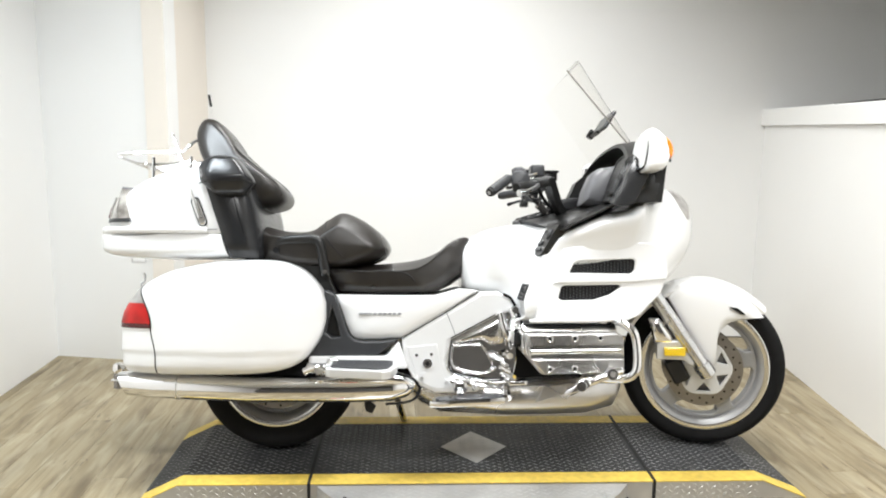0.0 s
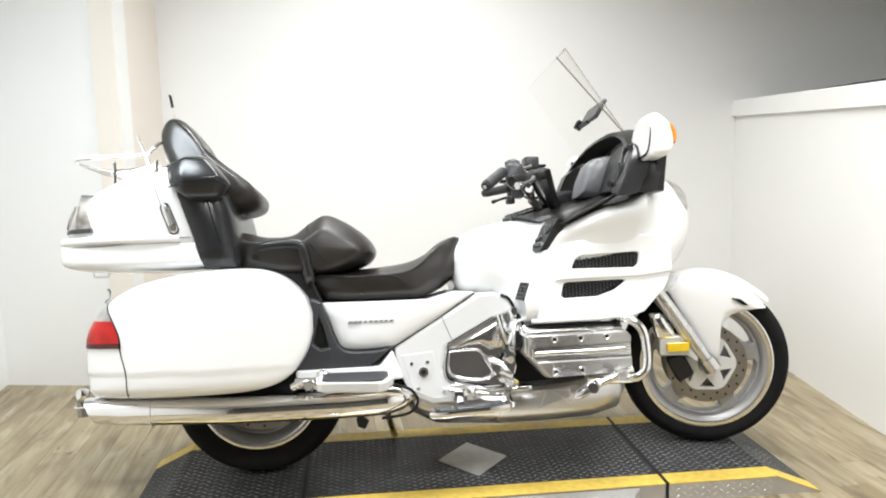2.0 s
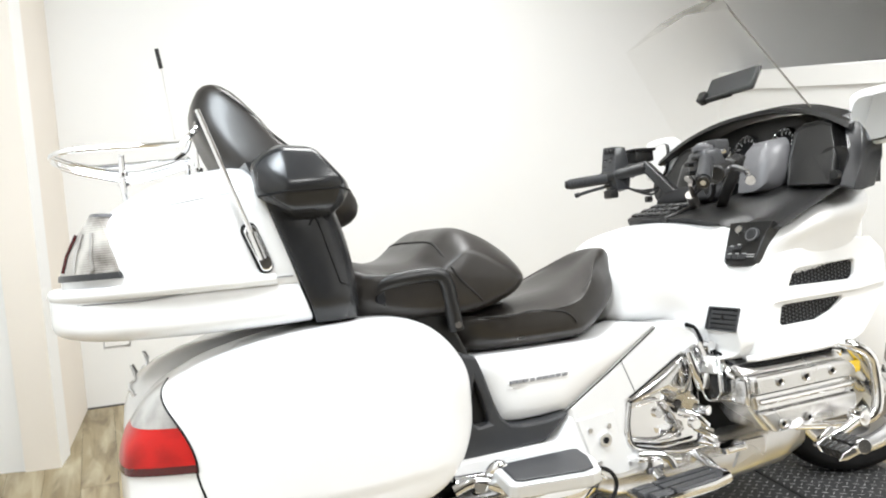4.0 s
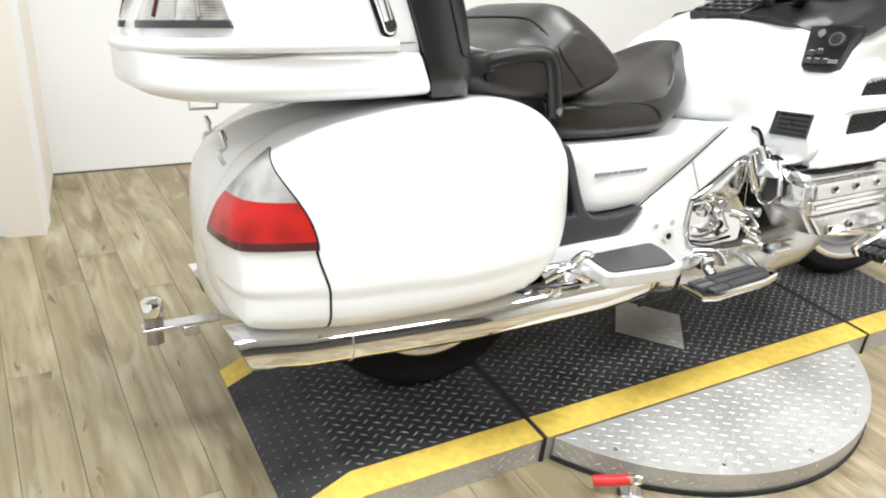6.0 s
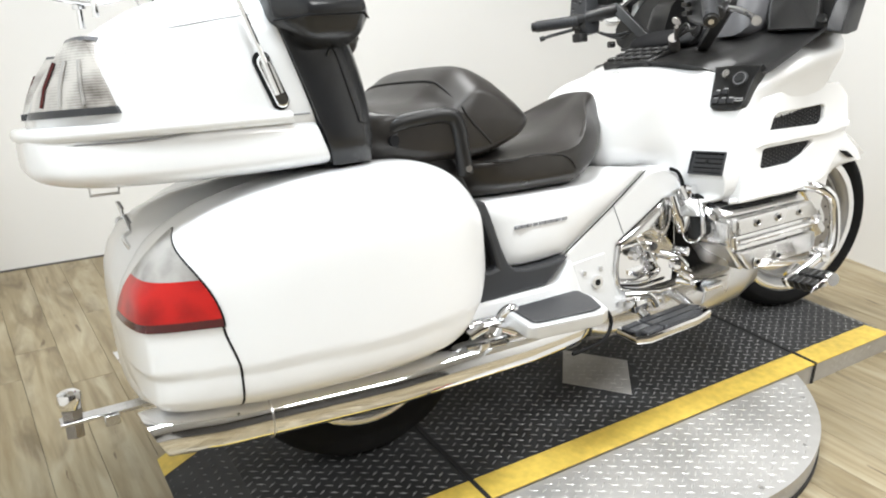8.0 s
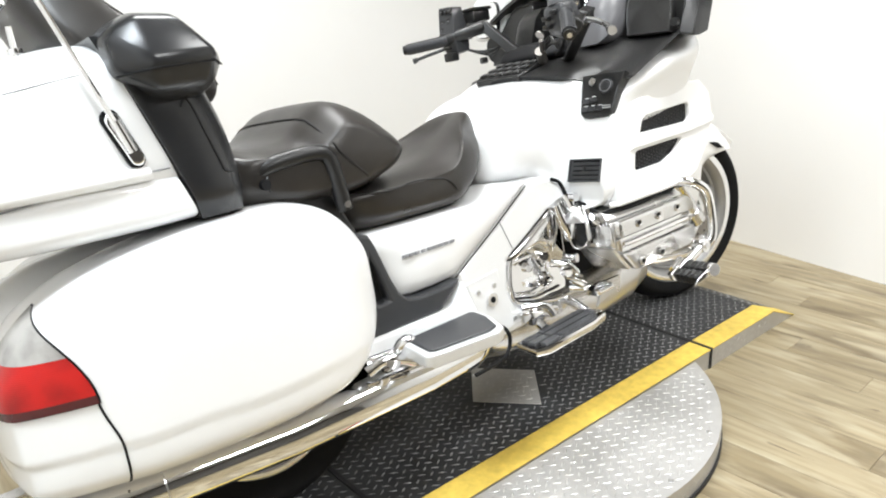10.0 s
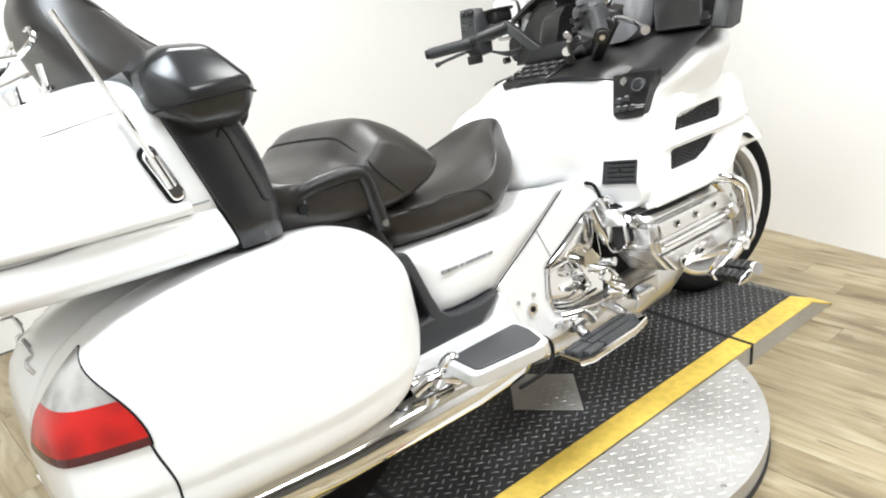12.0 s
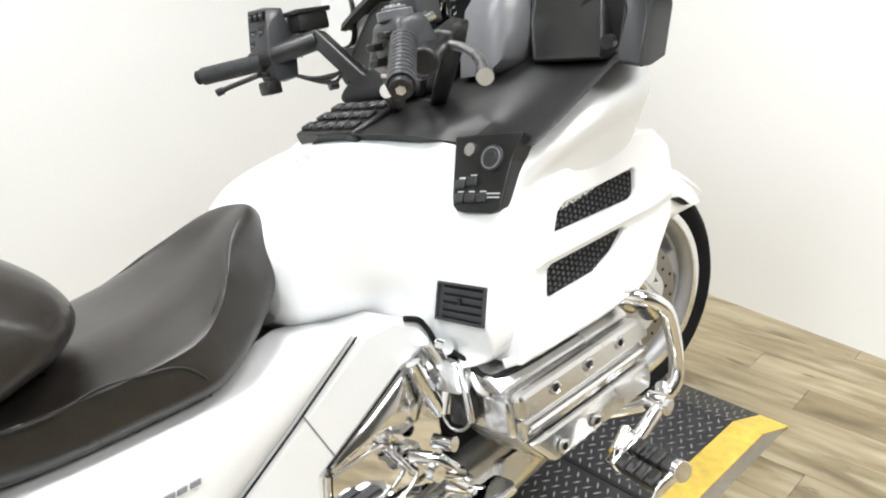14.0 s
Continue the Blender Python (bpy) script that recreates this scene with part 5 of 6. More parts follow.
def seats():
    def narrow(x, y, z):
        return x, y * (1 - 0.40 * smoothstep(1.02, 1.27, z)), z
    back = [(-1.166, 1.207), (-1.155, 1.263), (-1.127, 1.286), (-1.082, 1.271), (-1.026, 1.208), (-0.992, 1.152), (-0.913, 1.085), (-0.834, 1.018), (-0.811, 0.980), (-0.827, 0.944), (-0.889, 0.927), (-0.967, 0.945), (-1.06, 1.02), (-1.13, 1.11)]
    bm = cushion(back, 0.195, narrow)
    piping = drape(bm, [(-1.10, -0.12, 1.27), (-1.05, -0.125, 1.22), (-1.0, -0.13, 1.16), (-0.94, -0.14, 1.11), (-0.88, -0.145, 1.06), (-0.84, -0.15, 1.02), (-0.83, -0.15, 0.97)], (-0.6, 0, -0.8), 0.0005)
    b = part("backrest", bm, LEATHER, bike, "black padded passenger backrest")
    for s in (-1, 1):
        part("backrest_stitch", tube([(p.x, p.y * -s, p.z) for p in piping], 0.0028, 6, 30), STITCH, b)
    pod = [(-1.030, 0.362, 1.080), (-0.958, 0.356, 1.078), (-0.914, 0.388, 1.020), (-1.034, 0.404, 1.014), (-1.024, 0.384, 0.974), (-0.930, 0.370, 0.974), (-1.010, 0.345, 0.952), (-0.935, 0.330, 0.952),
           (-1.000, 0.210, 0.955), (-0.935, 0.210, 0.960), (-0.884, 0.335, 1.008), (-0.900, 0.220, 1.010), (-0.906, 0.338, 0.974), (-1.028, 0.320, 1.092), (-0.964, 0.315, 1.088), (-1.030, 0.210, 1.096), (-0.962, 0.210, 1.090),
           (-1.084, 0.350, 1.060), (-1.080, 0.350, 1.006), (-1.078, 0.210, 1.060), (-1.072, 0.210, 0.990)]
    for s in (-1, 1):
        p = part("armrest", hull([(x, s * y, z + 0.014 * smoothstep(0.98, 1.07, z)) for x, y, z in pod], 0.011, 3), SATIN, bike, "black speaker pod and armrest")
        part("armrest_trim", tube([(-1.078, s * 0.352, 1.000), (-1.030, s * 0.397, 1.004), (-0.918, s * 0.381, 1.008), (-0.890, s * 0.340, 1.003)], 0.0022, 6), DARK, p)
        part("armrest_mount", hull([(x, s * y, z) for x, y, z in ((-1.0, 0.32, 0.965), (-0.925, 0.31, 0.965), (-0.93, 0.30, 0.925), (-0.985, 0.31, 0.93), (-1.0, 0.24, 0.965), (-0.925, 0.24, 0.965), (-0.93, 0.24, 0.925), (-0.985, 0.24, 0.93))], 0.006, 2), GREY_PLASTIC, p)
    pas = [(-0.93, 0.858), (-0.80, 0.842), (-0.712, 0.846), (-0.659, 0.880), (-0.596, 0.916), (-0.531, 0.896), (-0.462, 0.850), (-0.420, 0.803), (-0.416, 0.762), (-0.470, 0.722), (-0.62, 0.690), (-0.92, 0.72)]
    def pas_warp(x, y, z):
        return x, y, z - 0.030 * smoothstep(0.15, 0.26, abs(y)) * smoothstep(0.75, 0.86, z)
    bm = cushion(pas, 0.262, pas_warp, smooth_to=72, round_off=0.38, power=3.0)
    piping = drape(bm, [(-0.652, -y, 0.9) for y in np.linspace(0.0, 0.205, 14)], (0, 0, -1), 0.0005)
    piping += drape(bm, [(-0.647, -0.3, 0.822), (-0.638, -0.3, 0.806), (-0.622, -0.3, 0.786), (-0.600, -0.3, 0.763), (-0.578, -0.3, 0.740), (-0.560, -0.3, 0.720)], (0, 1, 0), 0.0005)
    p = part("passenger_seat", bm, LEATHER, bike, "black vinyl passenger seat")
    for s in (-1, 1):
        part("seat_stitch", tube([(q.x, q.y * -s, q.z) for q in piping], 0.0028, 6), STITCH, p)
    rid = [(-0.56, 0.715), (-0.412, 0.722), (-0.30, 0.738), (-0.215, 0.775), (-0.148, 0.816), (-0.110, 0.826), (-0.094, 0.800), (-0.112, 0.735), (-0.145, 0.680), (-0.185, 0.635), (-0.25, 0.606), (-0.32, 0.598), (-0.604, 0.604), (-0.68, 0.66), (-0.68, 0.72)]
    def rid_warp(x, y, z):
        k = smoothstep(-0.33, -0.13, x)
        t = smoothstep(0.66, 0.80, z)
        return x - 0.02 * k * abs(y) / 0.2 + 0.030 * k * smoothstep(0.60, 0.70, z) * (1 - smoothstep(0.72, 0.82, z)), y * (1 - k * (0.26 + 0.36 * t)) - 0.045 * k * t, z - 0.022 * (1 - k) * smoothstep(0.12, 0.24, abs(y)) * smoothstep(0.66, 0.72, z)
    bm = cushion(rid, 0.240, rid_warp, smooth_to=72, round_off=0.42, power=3.6)
    piping = drape(bm, [(-0.62, -0.3, 0.700), (-0.56, -0.3, 0.694), (-0.50, -0.3, 0.690), (-0.44, -0.3, 0.694), (-0.39, -0.3, 0.692), (-0.345, -0.3, 0.682), (-0.318, -0.3, 0.655), (-0.308, -0.3, 0.62)], (0, 1, 0), 0.0005)
    r = part("rider_seat", bm, LEATHER, bike, "black vinyl rider seat")
    for s in (-1, 1):
        part("seat_stitch", tube([(q.x, q.y * -s, q.z) for q in piping], 0.0026, 6, 30), STITCH, r)
        rail = part("grab_rail", join(tube([(-0.90, s * 0.215, 0.765), (-0.845, s * 0.236, 0.776), (-0.805, s * 0.250, 0.800), (-0.74, s * 0.257, 0.809), (-0.685, s * 0.259, 0.808), (-0.664, s * 0.259, 0.790), (-0.654, s * 0.257, 0.740), (-0.643, s * 0.250, 0.678)], 0.0180, 12, 48), tube([(-0.84, s * 0.22, 0.768), (-0.80, s * 0.245, 0.768)], 0.026, 14)), PLASTIC, bike, "black passenger grab rail")
        part("rail_bolt", tube([(-0.822, s * 0.262, 0.768), (-0.822, s * 0.272, 0.768)], 0.011, 12), DARK, rail)
        part("rail_bolt", tube([(-0.645, s * 0.262, 0.690), (-0.645, s * 0.270, 0.690)], 0.008, 12), DISC, rail)
        part("seat_base", slab([(-0.90, 0.80), (-0.70, 0.79), (-0.645, 0.70), (-0.60, 0.60), (-0.66, 0.58), (-0.80, 0.68), (-0.95, 0.73)], s * 0.12, s * 0.225), PLASTIC, bike, "black plastic seat base", smooth=False, bevel=0.008)


def side_covers():
    cover = [(-0.610, 0.606), (-0.45, 0.604), (-0.242, 0.604), (-0.147, 0.628), (-0.080, 0.622), (-0.22, 0.532), (-0.367, 0.447), (-0.44, 0.441), (-0.505, 0.441), (-0.535, 0.447), (-0.552, 0.462), (-0.568, 0.500), (-0.588, 0.560)]
    trim = [(-0.645, 0.625), (-0.610, 0.612), (-0.592, 0.565), (-0.572, 0.500), (-0.556, 0.462), (-0.536, 0.444), (-0.505, 0.438), (-0.44, 0.438), (-0.374, 0.446), (-0.449, 0.388), (-0.60, 0.382), (-0.70, 0.378), (-0.69, 0.42), (-0.665, 0.50)]
    for s in (-1, 1):
        bm = pillow(cover, -0.10, -0.235, -0.258, steps=4)
        c = part("side_cover", bm if s < 0 else mirrored(bm), WHITE, bike, "pearl white side cover")
        n = 9
        rng = random.Random(2)
        for i in range(n):
            x = -0.522 + i * 0.0175
            w = 0.011 + 0.004 * rng.random()
            part("model_mark", slab([(x, 0.533), (x + w, 0.533), (x + w + 0.002, 0.540), (x + 0.002, 0.540)], s * 0.25, s * 0.2600), PRINT, c, smooth=False)
        t = part("side_trim", slab(trim, s * 0.12, s * 0.272, holes=([(-0.618, 0.560), (-0.604, 0.520), (-0.588, 0.455), (-0.618, 0.452), (-0.640, 0.470)],)), GREY_PLASTIC, bike, "dark grey plastic trim below the seat", smooth=False, bevel=0.007)
        part("trim_hollow", slab([(-0.615, 0.565), (-0.600, 0.520), (-0.584, 0.450), (-0.620, 0.447), (-0.645, 0.470)], s * 0.14, s * 0.245), PLASTIC, t, smooth=False)


rear_luggage()
trunk()
seats()
side_covers()


# fairing, dash and controls
def fairing():
    st = [(-0.135, 0.625, 0.795, 0.135, 2.6), (-0.11, 0.61, 0.815, 0.165, 2.7), (-0.05, 0.598, 0.852, 0.20, 2.8), (0.0, 0.585, 0.878, 0.216, 2.8), (0.038, 0.566, 0.886, 0.236, 3.0), (0.062, 0.550, 0.884, 0.256, 3.6), (0.072, 0.532, 0.866, 0.302, 4.6), (0.081, 0.514, 0.850, 0.356, 6.0), (0.098, 0.507, 0.844, 0.371, 6.8),
          (0.15, 0.505, 0.862, 0.373, 7.5), (0.22, 0.506, 0.897, 0.373, 8.0), (0.32, 0.509, 0.929, 0.372, 7.5), (0.42, 0.520, 0.968, 0.368, 6.0), (0.50, 0.545, 0.997, 0.355, 4.0), (0.58, 0.595, 1.028, 0.315, 3.4), (0.66, 0.66, 1.025, 0.26, 3.0), (0.725, 0.72, 1.0, 0.20, 2.6), (0.77, 0.79, 0.96, 0.12, 2.4), (0.788, 0.84, 0.91, 0.05, 2.2)]
    bm = loft([section(x, z0, z1, w, n, 96, low=min(n, 7.5)) for x, z0, z1, w, n in fine(st, 110)])
    for v in bm.verts:
        f = smoothstep(-0.06, 0.05, v.co.x) * (1 - smoothstep(0.30, 0.55, v.co.x))
        k = smoothstep(0.745, 0.90, v.co.z) * smoothstep(0.07, 0.15, v.co.x) * (1 - smoothstep(0.40, 0.60, v.co.x))
        v.co.x += (v.co.z - 0.62) * 0.44 * f
        v.co.y *= 1 + 0.18 * k
        # flat rear face below the knee, where the outlet sits
        y, z = abs(v.co.y), v.co.z
        if v.co.x < 0.15 and z > 0.505:
            flat = smoothstep(0.222, 0.252, y) * (1 - smoothstep(0.364, 0.373, y)) * (1 - smoothstep(0.67, 0.78, z)) * smoothstep(0.505, 0.54, z)
            v.co.x += (0.068 + 0.36 * max(0, z - 0.592) + 0.10 * max(0, 0.592 - z) - v.co.x) * flat
    bm.normal_update()
    tree = BVHTree.FromBMesh(bm)
    filler = drape(bm, [(0.004, -0.036, 1), (0.014, -0.034, 1), (0.024, -0.046, 1), (0.016, -0.060, 1), (0.006, -0.056, 1)], (0, 0, -1), 0.0)
    body = part("fairing", bm, WHITE, bike, "pearl white front fairing")
    part("filler_flap_gap", tube(filler, 0.0010, 6, 24), GREY_PLASTIC, body)
    outer = [(0.104, 0.513), (0.125, 0.60), (0.160, 0.70), (0.205, 0.775), (0.30, 0.790), (0.45, 0.800), (0.53, 0.796), (0.575, 0.755), (0.580, 0.690), (0.555, 0.620), (0.475, 0.538), (0.42, 0.517)]
    h1 = [(0.227, 0.690), (0.243, 0.722), (0.260, 0.731), (0.455, 0.740), (0.464, 0.733), (0.460, 0.700), (0.447, 0.688)]
    h2 = [(0.188, 0.600), (0.198, 0.640), (0.210, 0.645), (0.405, 0.648), (0.412, 0.642), (0.372, 0.614), (0.315, 0.595), (0.20, 0.592)]
    for s in (-1, 1):
        c = part("vent_cowl", slab(outer, s * 0.33, s * 0.388, holes=(h1, h2)), WHITE, bike, "white cowl with two vents", smooth=False, bevel=0.007)
        for h in (h1, h2):
            g = part("vent_grille", slab(h, s * 0.340, s * 0.3765), DARK, c, "black mesh grille", smooth=False)
            x0, x1 = min(p[0] for p in h), max(p[0] for p in h)
            z0, z1 = min(p[1] for p in h), max(p[1] for p in h)
            wires = []
            for i in range(int((x1 - x0) / 0.012)):
                x = x0 + 0.008 + i * 0.012
                for j in range(int((z1 - z0) / 0.010)):
                    z = z0 + 0.006 + j * 0.010 + (0.005 if i % 2 else 0)
                    if (h is h2 and z < 0.592 + max(0, x - 0.31) * 0.52) or z > z1 - 0.004 or (x < x0 + 0.02 and z < z0 + 0.0):
                        continue
                    wires.append((x, z))
            verts, faces = [], []
            for x, z in wires:
                n = len(verts)
                verts += [(x - 0.0052, s * 0.3785, z), (x, s * 0.3785, z - 0.0042), (x + 0.0052, s * 0.3785, z), (x, s * 0.3785, z + 0.0042), (x, s * 0.3765, z)]
                faces += [(n, n + 1, n + 4), (n + 1, n + 2, n + 4), (n + 2, n + 3, n + 4), (n + 3, n, n + 4)]
            me = bpy.data.meshes.new("mesh_wire")
            me.from_pydata(verts, [], faces)
            me.materials.append(GREY_PLASTIC)
            ob = tagged(new("mesh_wire", me), kind="stuff")
            ob.parent = c
        part("cowl_lip", slab([(0.165, 0.652), (0.20, 0.672), (0.46, 0.676), (0.575, 0.690), (0.575, 0.672), (0.44, 0.656)], s * 0.386, s * 0.396), WHITE, c, smooth=False, bevel=0.005)
        part("lower_lip", tube([(0.092, s * 0.362, 0.518), (0.13, s * 0.381, 0.520), (0.20, s * 0.384, 0.521), (0.36, s * 0.384, 0.524), (0.46, s * 0.376, 0.548), (0.555, s * 0.345, 0.625)], 0.008, 8, 30), WHITE, c)
        # louvred warm-air outlet facing the rider's knee
        m = facing((0.077, s * 0.309, 0.618), (-0.94, s * 0.03, 0.34), (0.34, 0, 0.94)) @ Matrix.Translation((0, 0, -0.001))
        rim = [box_bm(-0.053, 0.053, a, a + 0.004, -0.02, 0.008, m) for a in (-0.031, 0.027)] + [box_bm(a, a + 0.004, -0.027, 0.027, -0.02, 0.008, m) for a in (-0.053, 0.049)]
        box = part("air_outlet", join(*rim), GREY_PLASTIC, bike, "black louvred air outlet", smooth=False)
        part("outlet_back", box_bm(-0.049, 0.049, -0.027, 0.027, -0.02, 0.0025, m), DARK, box, smooth=False)
        part("outlet_cheek", box_bm(-0.049, -0.040, -0.027, 0.027, -0.02, 0.0045, m), GREY_PLASTIC, box, smooth=False)
        for k in range(4):
            part("louvre", box_bm(-0.040, 0.049, -0.0042, 0.0042, -0.0008, 0.0008, m @ Matrix.Translation((0, -0.0195 + k * 0.0125, 0.0045)) @ Matrix.Rotation(radians(24), 4, "X")), GREY_PLASTIC, box, smooth=False)
        part("outlet_knob", box_bm(-0.003, 0.003, -0.002, 0.010, 0.004, 0.009, m), PLASTIC, box, smooth=False)
    for s in (-1, 1):
        part("fairing_seal", tube([(0.010, s * 0.2430, 0.609), (0.035, s * 0.2450, 0.597), (0.050, s * 0.2450, 0.574), (0.059, s * 0.250, 0.549), (0.066, s * 0.300, 0.527), (0.068, s * 0.345, 0.503), (0.100, s * 0.362, 0.504), (0.20, s * 0.366, 0.502), (0.38, s * 0.362, 0.505)], 0.0050, 8, 48), DARK, body)
    # headlamp glass and indicator band at the nose
    for s in (-1, 1):
        outline = curve_points([(0.652, 0, 1.008), (0.684, 0, 0.985), (0.712, 0, 0.940), (0.728, 0, 0.892), (0.700, 0, 0.912), (0.672, 0, 0.950)], 28)
        mid = sum(outline, Vector()) / 28
        rings = []
        for k, lift in ((1.0, -0.006), (1.0, 0.0015), (0.9, 0.004), (0.6, 0.006), (0.25, 0.0065)):
            ring = []
            for p in outline:
                q = mid + (p - mid) * k
                hit, nrm, _, _ = tree.ray_cast(Vector((q.x, -0.7, q.z)), Vector((0, 1, 0)))
                if hit is None:
                    hit, nrm, _, _ = tree.find_nearest(Vector((q.x, -0.2, q.z)))
                nrm = nrm if nrm.y < 0 else -nrm
                hit = hit + nrm * lift
                ring.append(Vector((hit.x, -s * hit.y, hit.z)))
            rings.append(ring)
        part("headlamp", loft(rings), CLEAR, body, "clear headlamp lens")
    return tree


def shelter_top(tree):
    rear = [(0.0, 0.078, 0.894), (0.06, 0.084, 0.893), (0.12, 0.100, 0.889), (0.17, 0.122, 0.882), (0.205, 0.145, 0.872), (0.228, 0.172, 0.859), (0.246, 0.204, 0.846), (0.30, 0.205, 0.845), (0.36, 0.200, 0.845), (0.402, 0.192, 0.844), (0.410, 0.196, 0.843)]
    ahead = [(0.0, 0.47, 1.0), (0.07, 0.47, 0.998), (0.14, 0.465, 0.993), (0.20, 0.46, 0.985), (0.25, 0.45, 0.978), (0.29, 0.44, 0.972), (0.32, 0.43, 0.966), (0.36, 0.42, 0.958), (0.40, 0.405, 0.949), (0.432, 0.392, 0.943), (0.440, 0.392, 0.940)]
    rings = []
    for v in np.linspace(0, 1, 12):
        row = [Vector((a[1] + (b[1] - a[1]) * v, -(a[0] + (b[0] - a[0]) * v), a[2] + (b[2] - a[2]) * v - 0.012 * math.sin(math.pi * v) * (1 - a[0] / 0.41))) for a, b in zip(rear, ahead)]
        top = row[::-1] + [Vector((p.x, -p.y, p.z - 0.9 * (1 - 0.6 * v) * min(0.12, max(0, -p.y - 0.015)))) for p in row[1:]]
        low = [p - Vector((-0.010, 0.05 * p.y, 0.005 + 0.022 * (1 - smoothstep(0.24, 0.38, abs(p.y))))) for p in reversed(top)]
        rings.append(top + low)
    body = part("shelter_panel", loft(rings), PLASTIC, bike, "black plastic panel round the handlebar")
    hit, n, _, _ = tree.ray_cast(Vector((0.172, -0.322, 0.800)) + Vector((-0.40, -0.06, 0.17)), Vector((0.40, 0.06, -0.17)).normalized())
    if n.x > 0:
        n = -n
    m = facing((hit.x, hit.y, hit.z), (-0.87, -0.13, 0.47), (0.45, 0.06, 1)) @ Matrix.Translation((0, 0, 0.003))
    o = [(-0.052, -0.040), (-0.049, -0.052), (-0.040, -0.060), (-0.025, -0.063), (0.022, -0.063), (0.036, -0.059), (0.044, -0.050), (0.047, -0.036), (0.055, 0.02), (0.070, 0.062), (-0.062, 0.062), (-0.056, 0.0)]
    rings = [[m @ Vector((x, y, z)) for x, y in o] for z in (-0.03, 0.004)]
    pad = part("control_pad", loft(rings), PLASTIC, bike, "black control pad with buttons", smooth=False, bevel=0.003)
    part("dial", join(disc_bm(0.021, 0.006, m @ Matrix.Translation((0.018, 0.022, 0.006)), 24), disc_bm(0.011, 0.010, m @ Matrix.Translation((0.018, 0.022, 0.006)), 20)), GREY_PLASTIC, pad, "round rocker button", bevel=0.0015)
    part("dial_ring", revolve([(0.0155, -0.001), (0.0175, -0.001), (0.0175, 0.0010), (0.0155, 0.0010)], (0, 0, 0), 24, m @ Matrix.Translation((0.018, 0.022, 0.0092)) @ Matrix.Rotation(math.pi / 2, 4, "X")), PRINT, pad)
    part("knob", disc_bm(0.0105, 0.012, m @ Matrix.Translation((-0.022, 0.036, 0.008)), 16), STEEL, pad, "silver push button")
    for i, (x, y) in enumerate(((-0.036, -0.040), (-0.014, -0.040), (0.008, -0.040), (-0.036, -0.018), (-0.014, -0.014))):
        b = part("button", box_bm(-0.009, 0.009, -0.007, 0.007, 0.003, 0.010, m @ Matrix.Translation((x, y, 0))), GREY_PLASTIC, pad, bevel=0.002)
        part("button_mark", box_bm(-0.006, 0.006, 0.0095, 0.0115, 0.004, 0.0046, m @ Matrix.Translation((x, y, 0))), PRINT_WHITE, b, smooth=False)
    part("pad_mark", join(*[box_bm(-0.013, 0.013, y, y + 0.002, 0.0038, 0.0048, m @ Matrix.Translation((0.027, -0.04, 0))) for y in (0, 0.006)]), PRINT_WHITE, pad, smooth=False)
    # button field on the tank ridge
    m = facing((0.150, -0.005, 0.9105), (-0.28, -0.03, 0.96), (1, 0, 0.2))
    field = part("keypad", box_bm(-0.092, 0.092, -0.062, 0.062, -0.02, 0.005, m), PLASTIC, bike, "raised black keypad", bevel=0.006)
    for r in range(3):
        for c in range(5):
            b = part("button", box_bm(-0.0135, 0.0135, -0.0125, 0.0125, 0.003, 0.012, m @ Matrix.Translation((-0.068 + c * 0.034, -0.038 + r * 0.038, 0))), PLASTIC, field, bevel=0.003)
            part("button_mark", box_bm(-0.008, 0.008, -0.001, 0.001, 0.0118, 0.0124, m @ Matrix.Translation((-0.068 + c * 0.034, -0.038 + r * 0.038, 0))), PRINT, b, smooth=False)
    return body


